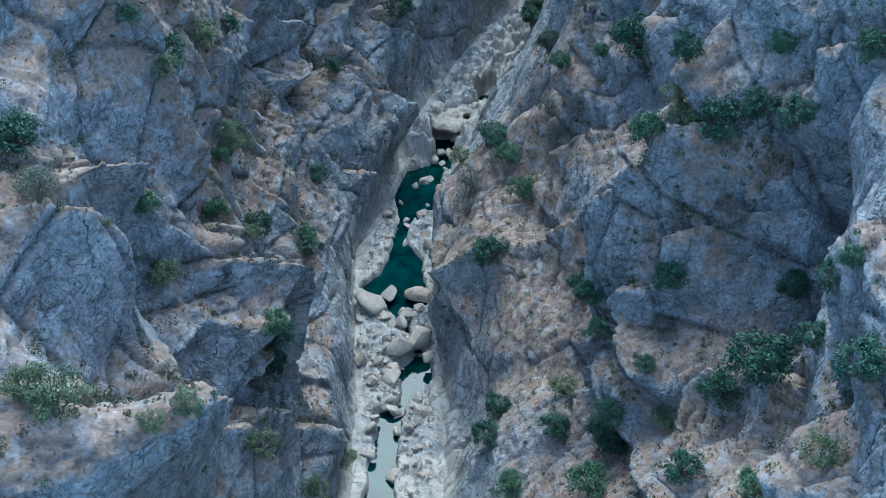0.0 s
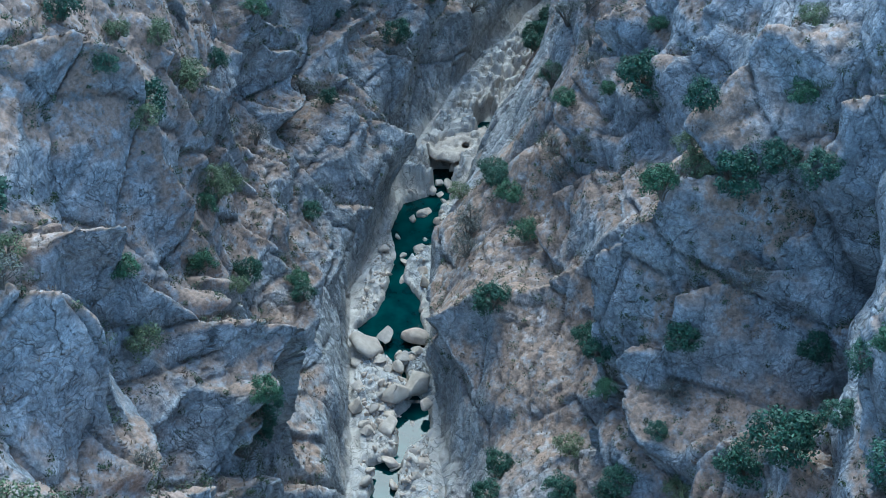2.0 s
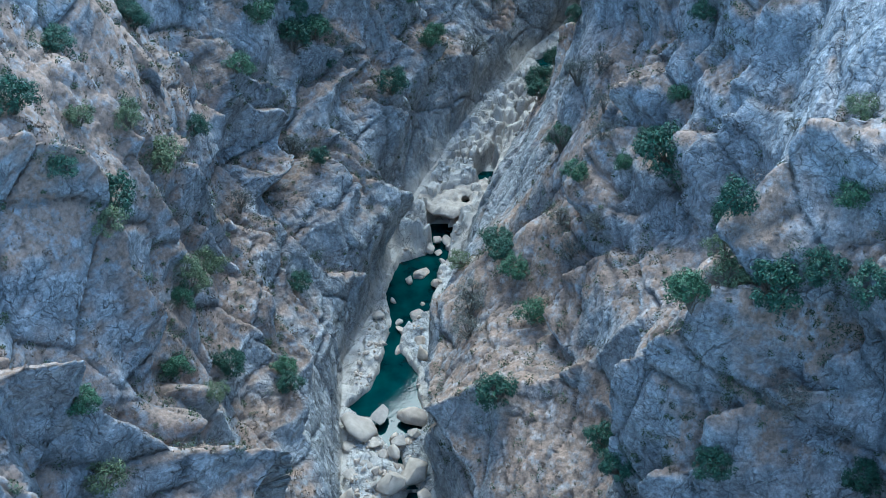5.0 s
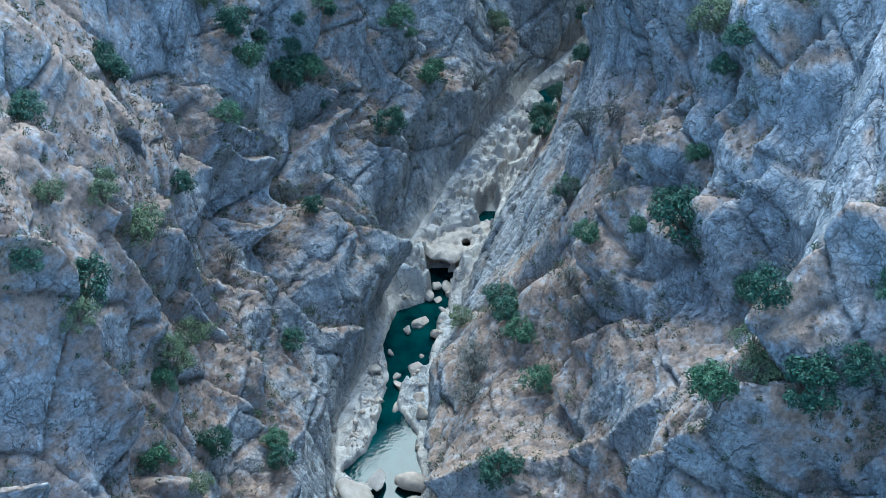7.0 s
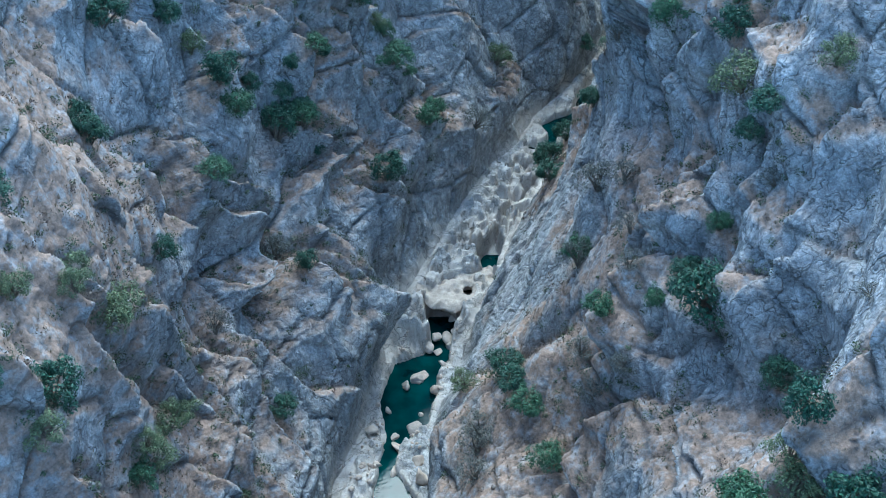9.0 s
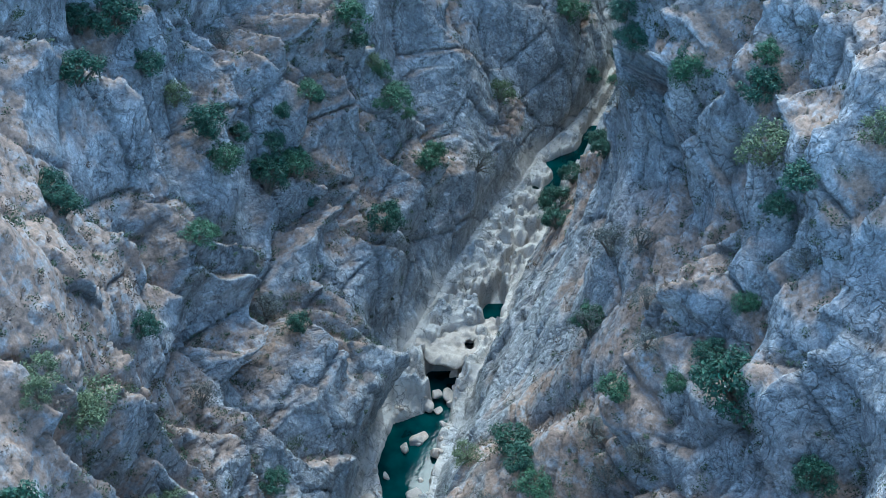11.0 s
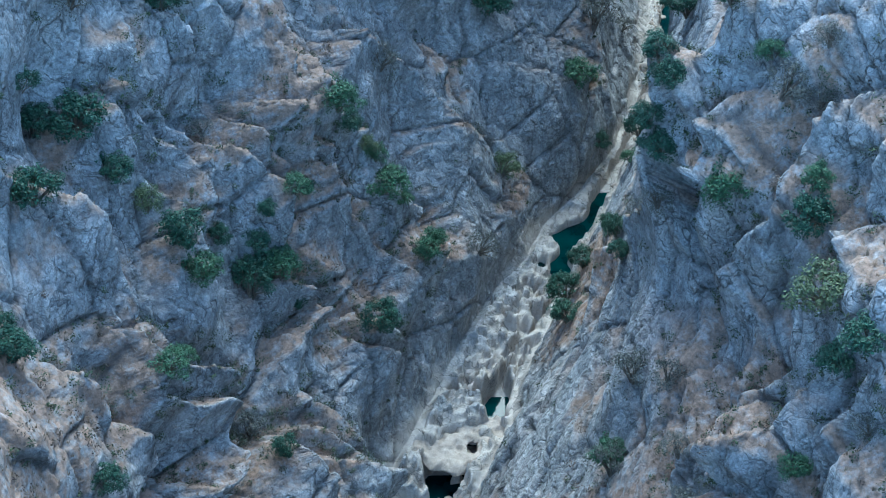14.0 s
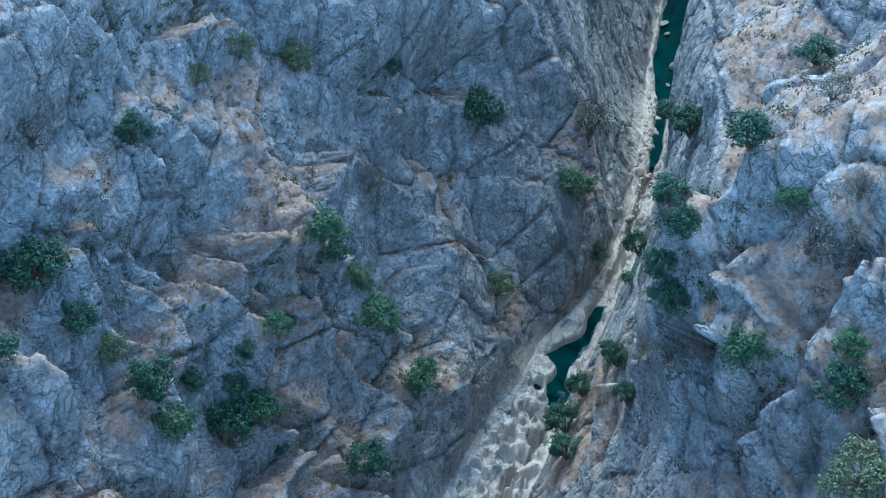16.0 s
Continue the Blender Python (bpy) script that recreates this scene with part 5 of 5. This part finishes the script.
plant(-1, 144.5, 25.3, 3.6, "green")
plant(-1, 147.5, 30.9, 2.4, "green")
plant(-1, 158.7, 21.5, 3.9, "green")
plant(-1, 157.0, 13.3, 2.7, "green")
plant(-1, 147.8, 13.4, 3.5, "dark")
plant(-1, 102.5, 39.8, 3.3, "olive")
plant(-1, 106.9, 25.8, 2.4, "olive")
plant(-1, 94.5, 34.5, 2.0, "olive")
plant(-1, 93.1, 33.1, 2.2, "green")
plant(-1, 101.3, 15.8, 2.4, "green")
plant(1, 118.1, 18.1, 3.2, "dark")
plant(1, 112.0, 20.5, 2.8, "green")
plant(1, 112.6, 14.7, 3.1, "grey")
plant(1, 108.0, 13.9, 3.0, "grey")
plant(1, 84.5, 42.4, 2.8, "green")
plant(1, 83.5, 46.0, 2.7, "olive")
plant(1, 126.4, 34.1, 3.7, "grey")
plant(1, 158.5, 6.4, 3.5, "dark")
plant(1, 142.9, 28.2, 2.0, "dark")
plant(1, 121.8, 29.1, 3.1, "grey")
plant(1, 106.8, 32.1, 2.3, "grey")
plant(1, 111.9, 37.8, 2.3, "grey")
plant(1, 94.2, 53.9, 1.4, "grey")
plant(1, 84.6, 50.6, 2.6, "dark")
plant(-1, 93.2, 50.1, 2.1, "olive")
plant(-1, 95.5, 47.1, 1.8, "olive")
plant(-1, 138.4, 49.4, 4.1, "dark")
plant(-1, 138.0, 51.1, 2.6, "dark")
plant(-1, 136.1, 55.4, 2.1, "dark")
plant(-1, 138.1, 45.0, 2.7, "dark")
plant(-1, 128.2, 50.3, 3.2, "dark")
plant(-1, 118.4, 46.8, 2.2, "dark")
plant(-1, 118.0, 45.1, 2.6, "dark")
plant(-1, 138.1, 37.2, 3.3, "dark")
plant(-1, 143.0, 32.2, 2.0, "dark")
plant(-1, 144.8, 29.2, 2.3, "dark")
plant(-1, 145.9, 26.3, 2.6, "dark")
plant(-1, 145.0, 21.1, 1.6, "dark")
plant(-1, 156.0, 33.0, 3.7, "green")
plant(-1, 158.1, 29.9, 2.7, "dark")
plant(-1, 160.3, 26.4, 2.2, "olive")
plant(-1, 151.8, 28.8, 1.5, "dark")
plant(-1, 129.5, 32.9, 1.8, "green")
plant(-1, 119.5, 22.7, 2.7, "grey")
plant(-1, 134.3, 19.8, 3.5, "grey")
plant(-1, 159.7, 19.2, 1.7, "green")
plant(-1, 163.4, 7.4, 3.7, "grey")
plant(-1, 174.8, 11.7, 3.3, "olive")
plant(1, 126.7, 50.9, 2.7, "green")
plant(1, 121.4, 54.5, 2.9, "dark")
plant(1, 122.7, 56.6, 2.0, "green")
plant(1, 113.2, 51.6, 2.1, "dark")
plant(1, 153.1, 9.9, 3.2, "dark")
plant(1, 133.1, 52.7, 2.4, "dark")
plant(1, 133.1, 47.8, 2.5, "dark")
plant(1, 137.2, 39.3, 1.8, "grey")
plant(1, 122.9, 38.1, 2.5, "grey")
plant(1, 123.0, 29.2, 2.6, "green")
plant(1, 116.4, 38.0, 2.0, "grey")
plant(1, 110.7, 44.9, 1.8, "green")
plant(1, 109.1, 50.8, 2.0, "grey")
plant(1, 108.9, 37.5, 1.7, "green")
plant(1, 110.4, 33.7, 2.3, "green")
plant(1, 129.2, 57.9, 3.0, "grey")
plant(1, 127.9, 59.2, 2.2, "grey")
plant(-1, 168.1, 31.0, 3.5, "grey")
plant(-1, 187.1, 27.7, 4.6, "dark")
plant(1, 166.8, 35.0, 3.6, "dark")
plant(1, 134.3, 59.2, 2.9, "dark")
plant(1, 135.5, 52.8, 2.1, "dark")
plant(1, 134.4, 48.6, 2.2, "dark")
plant(1, 169.2, 17.1, 2.0, "green")
plant(1, 162.1, 14.1, 2.2, "dark")
plant(-1, 143.1, 55.1, 3.4, "grey")
plant(-1, 150.2, 50.2, 2.5, "dark")
plant(-1, 169.7, 45.4, 3.0, "olive")
plant(-1, 195.6, 16.7, 5.4, "grey")
plant(-1, 189.5, 13.2, 3.9, "green")
plant(1, 131.2, 58.9, 2.0, "green")
plant(1, 135.2, 63.7, 2.0, "grey")
plant(-1, 158.2, 13.9, 2.4, "green")
plant(-1, 145.9, 30.9, 1.6, "dark")
plant(-1, 160.5, 24.7, 2.1, "green")
plant(1, 128.7, 62.4, 1.9, "grey")
plant(1, 67.5, 39.6, 2.6, "dark")
plant(1, 74.9, 41.3, 2.6, "dark")
plant(1, 90.5, 22.0, 2.6, "dark")
plant(1, 74.6, 32.8, 2.6, "grey")
plant(-1, 67.6, 49.4, 2.6, "olive")
plant(1, 162.9, 7.5, 2.6, "dark")
plant(-1, 96.8, 22.2, 2.6, "dark")
plant(-1, 71.1, 36.7, 2.6, "olive")
plant(-1, 73.6, 25.4, 2.6, "dark")
plant(-1, 79.8, 4.5, 2.6, "olive")
plant(-1, 71.1, 23.1, 2.6, "grey")
plant(1, 83.1, 10.3, 2.6, "dark")
plant(1, 110.0, 40.2, 2.5, "dark")
plant(1, 108.5, 26.7, 2.6, "grey")
plant(1, 77.4, 60.4, 2.6, "green")
plant(-1, 87.6, 55.4, 2.6, "dark")
plant(1, 88.5, 59.0, 2.2, "olive")
plant(1, 76.3, 36.3, 2.5, "dark")
plant(1, 81.4, 27.9, 2.6, "dark")
plant(-1, 99.4, 53.3, 2.6, "dark")
plant(-1, 98.3, 46.3, 2.3, "olive")
plant(1, 158.6, 16.3, 2.5, "dark")
plant(1, 99.1, 41.8, 2.6, "dark")
plant(1, 112.7, 27.3, 2.5, "grey")
plant(1, 120.6, 12.2, 2.6, "olive")
plant(1, 110.1, 60.4, 2.6, "olive")
plant(-1, 139.0, 40.5, 2.6, "olive")
plant(-1, 131.0, 19.1, 2.0, "dark")
plant(1, 175.2, 16.2, 2.6, "dark")
plant(1, 132.5, 44.2, 2.6, "grey")
plant(-1, 210.8, 6.9, 2.6, "grey")
plant(-1, 190.2, 3.3, 2.6, "dark")
plant(-1, 148.9, 39.4, 2.3, "grey")
plant(1, 184.2, 25.6, 2.6, "dark")
plant(-1, 180.8, 38.8, 1.7, "dark")
plant(-1, 157.7, 50.0, 2.0, "olive")
plant(-1, 64.6, 22.5, 2.6, "olive")
plant(-1, 101.8, 29.1, 2.6, "olive")
plant(-1, 126.0, 34.5, 2.6, "green")
plant(-1, 162.7, 49.4, 2.6, "olive")
plant(1, 146.5, 56.6, 2.6, "dark")
plant(1, 71.4, 25.1, 2.6, "dark")
plant(1, 72.4, 11.7, 2.6, "green")
plant(1, 78.9, 10.0, 2.6, "dark")
plant(1, 55.7, 35.9, 2.6, "dark")
plant(1, 48.5, 47.4, 2.6, "olive")
plant(1, 51.1, 40.9, 2.6, "green")
plant(-1, 76.9, 20.5, 2.6, "dark")
plant(-1, 73.3, 8.0, 2.6, "olive")

for group in KINDS.values():
    for proto in group:
        for o in list(proto.children):
            bpy.data.objects.remove(o)
        bpy.data.objects.remove(proto)


# ---------------------------------------------------------------- dry grass and low scrub
def blades_material(name, low, high):
    m, N, L, bsdf = material(name)
    r = N.new("ShaderNodeNewGeometry").outputs["Random Per Island"]
    L.new(ramp(N, L, r, (0.0, low), (1.0, high)), bsdf.inputs["Base Color"])
    bsdf.inputs["Roughness"].default_value = 0.8
    return m


def scatter(name, count, seed, weight, make, mat, label, category):
    """One mesh of many small plants, spread over the sheet where the weight is high."""
    rnd = np.random.RandomState(seed)
    w = weight * (SHEET[..., 1] < 240) * (SHEET[..., 2] < 75)
    w = w.ravel() / w.sum()
    verts, faces = [], []
    place, up = SHEET.reshape(-1, 3), NORMAL.reshape(-1, 3)
    for i in rnd.choice(len(w), count, p=w):
        make(rnd, place[i] + rnd.uniform(-0.12, 0.12, 3) * (1, 1, 0), up[i], verts, faces)
    me = bpy.data.meshes.new(name)
    me.from_pydata(verts, [], faces)
    me.materials.append(mat)
    tagged(new(name, me), label, category, kind="stuff")


def tuft(rnd, p, n, verts, faces):
    tall = rnd.uniform(0.15, 0.38)
    for _ in range(7):
        a = rnd.uniform(0, math.tau)
        d = np.array([math.cos(a), math.sin(a), 0])
        e = np.array([-d[1], d[0], 0]) * 0.035
        tip = p + d * tall * rnd.uniform(0.2, 0.8) + (0, 0, tall * rnd.uniform(0.6, 1.1)) + n * 0.05
        root = p + d * 0.06
        k = len(verts)
        verts.extend((tuple(root - e), tuple(root + e), tuple(tip)))
        faces.append((k, k + 1, k + 2))


def low_scrub(rnd, p, n, verts, faces):
    wide = rnd.uniform(0.2, 0.8)
    for _ in range(int(24 + 45 * wide)):
        d = rnd.normal(0, 1, 3)
        d /= np.linalg.norm(d)
        c = p + n * wide * 0.35 + d * wide * rnd.uniform(0.5, 1.0) * (1, 1, 0.75)
        u = rnd.normal(0, 1, 3)
        u -= d * u.dot(d) * 0.7
        u /= np.linalg.norm(u)
        w = np.cross(d, u)
        s = rnd.uniform(0.06, 0.12)
        k = len(verts)
        verts.extend(tuple(c + q) for q in (-u * s, w * s * 0.5, u * s, -w * s * 0.5))
        faces.append((k, k + 1, k + 2, k + 3))


HEIGHT = SHEET[..., 2] - along(STATIONS, SHEET[..., 1], 3)
OPEN = smooth(3, 9, HEIGHT)
scatter("dry_grass", 10000, 3, SOIL**1.3 * OPEN, tuft, blades_material("dry_grass", (0.17, 0.13, 0.09), (0.33, 0.26, 0.185)),
        "tufts of dry straw-coloured grass on the ledges", "dry grass")
scatter("green_scrub", 4800, 4, (0.25 * SOIL + 0.01 + GULLY * (1 - SCOUR)) * OPEN, low_scrub, blades_material("scrub_leaves", (0.018, 0.035, 0.018), (0.08, 0.105, 0.05)),
        "low green scrub growing in the joints and on soil", "scrub")
scatter("brown_scrub", 1100, 5, (SOIL + 0.02) * OPEN, low_scrub, blades_material("brown_twigs", (0.07, 0.05, 0.04), (0.17, 0.13, 0.10)),
        "low brown leafless scrub among the rocks", "scrub")
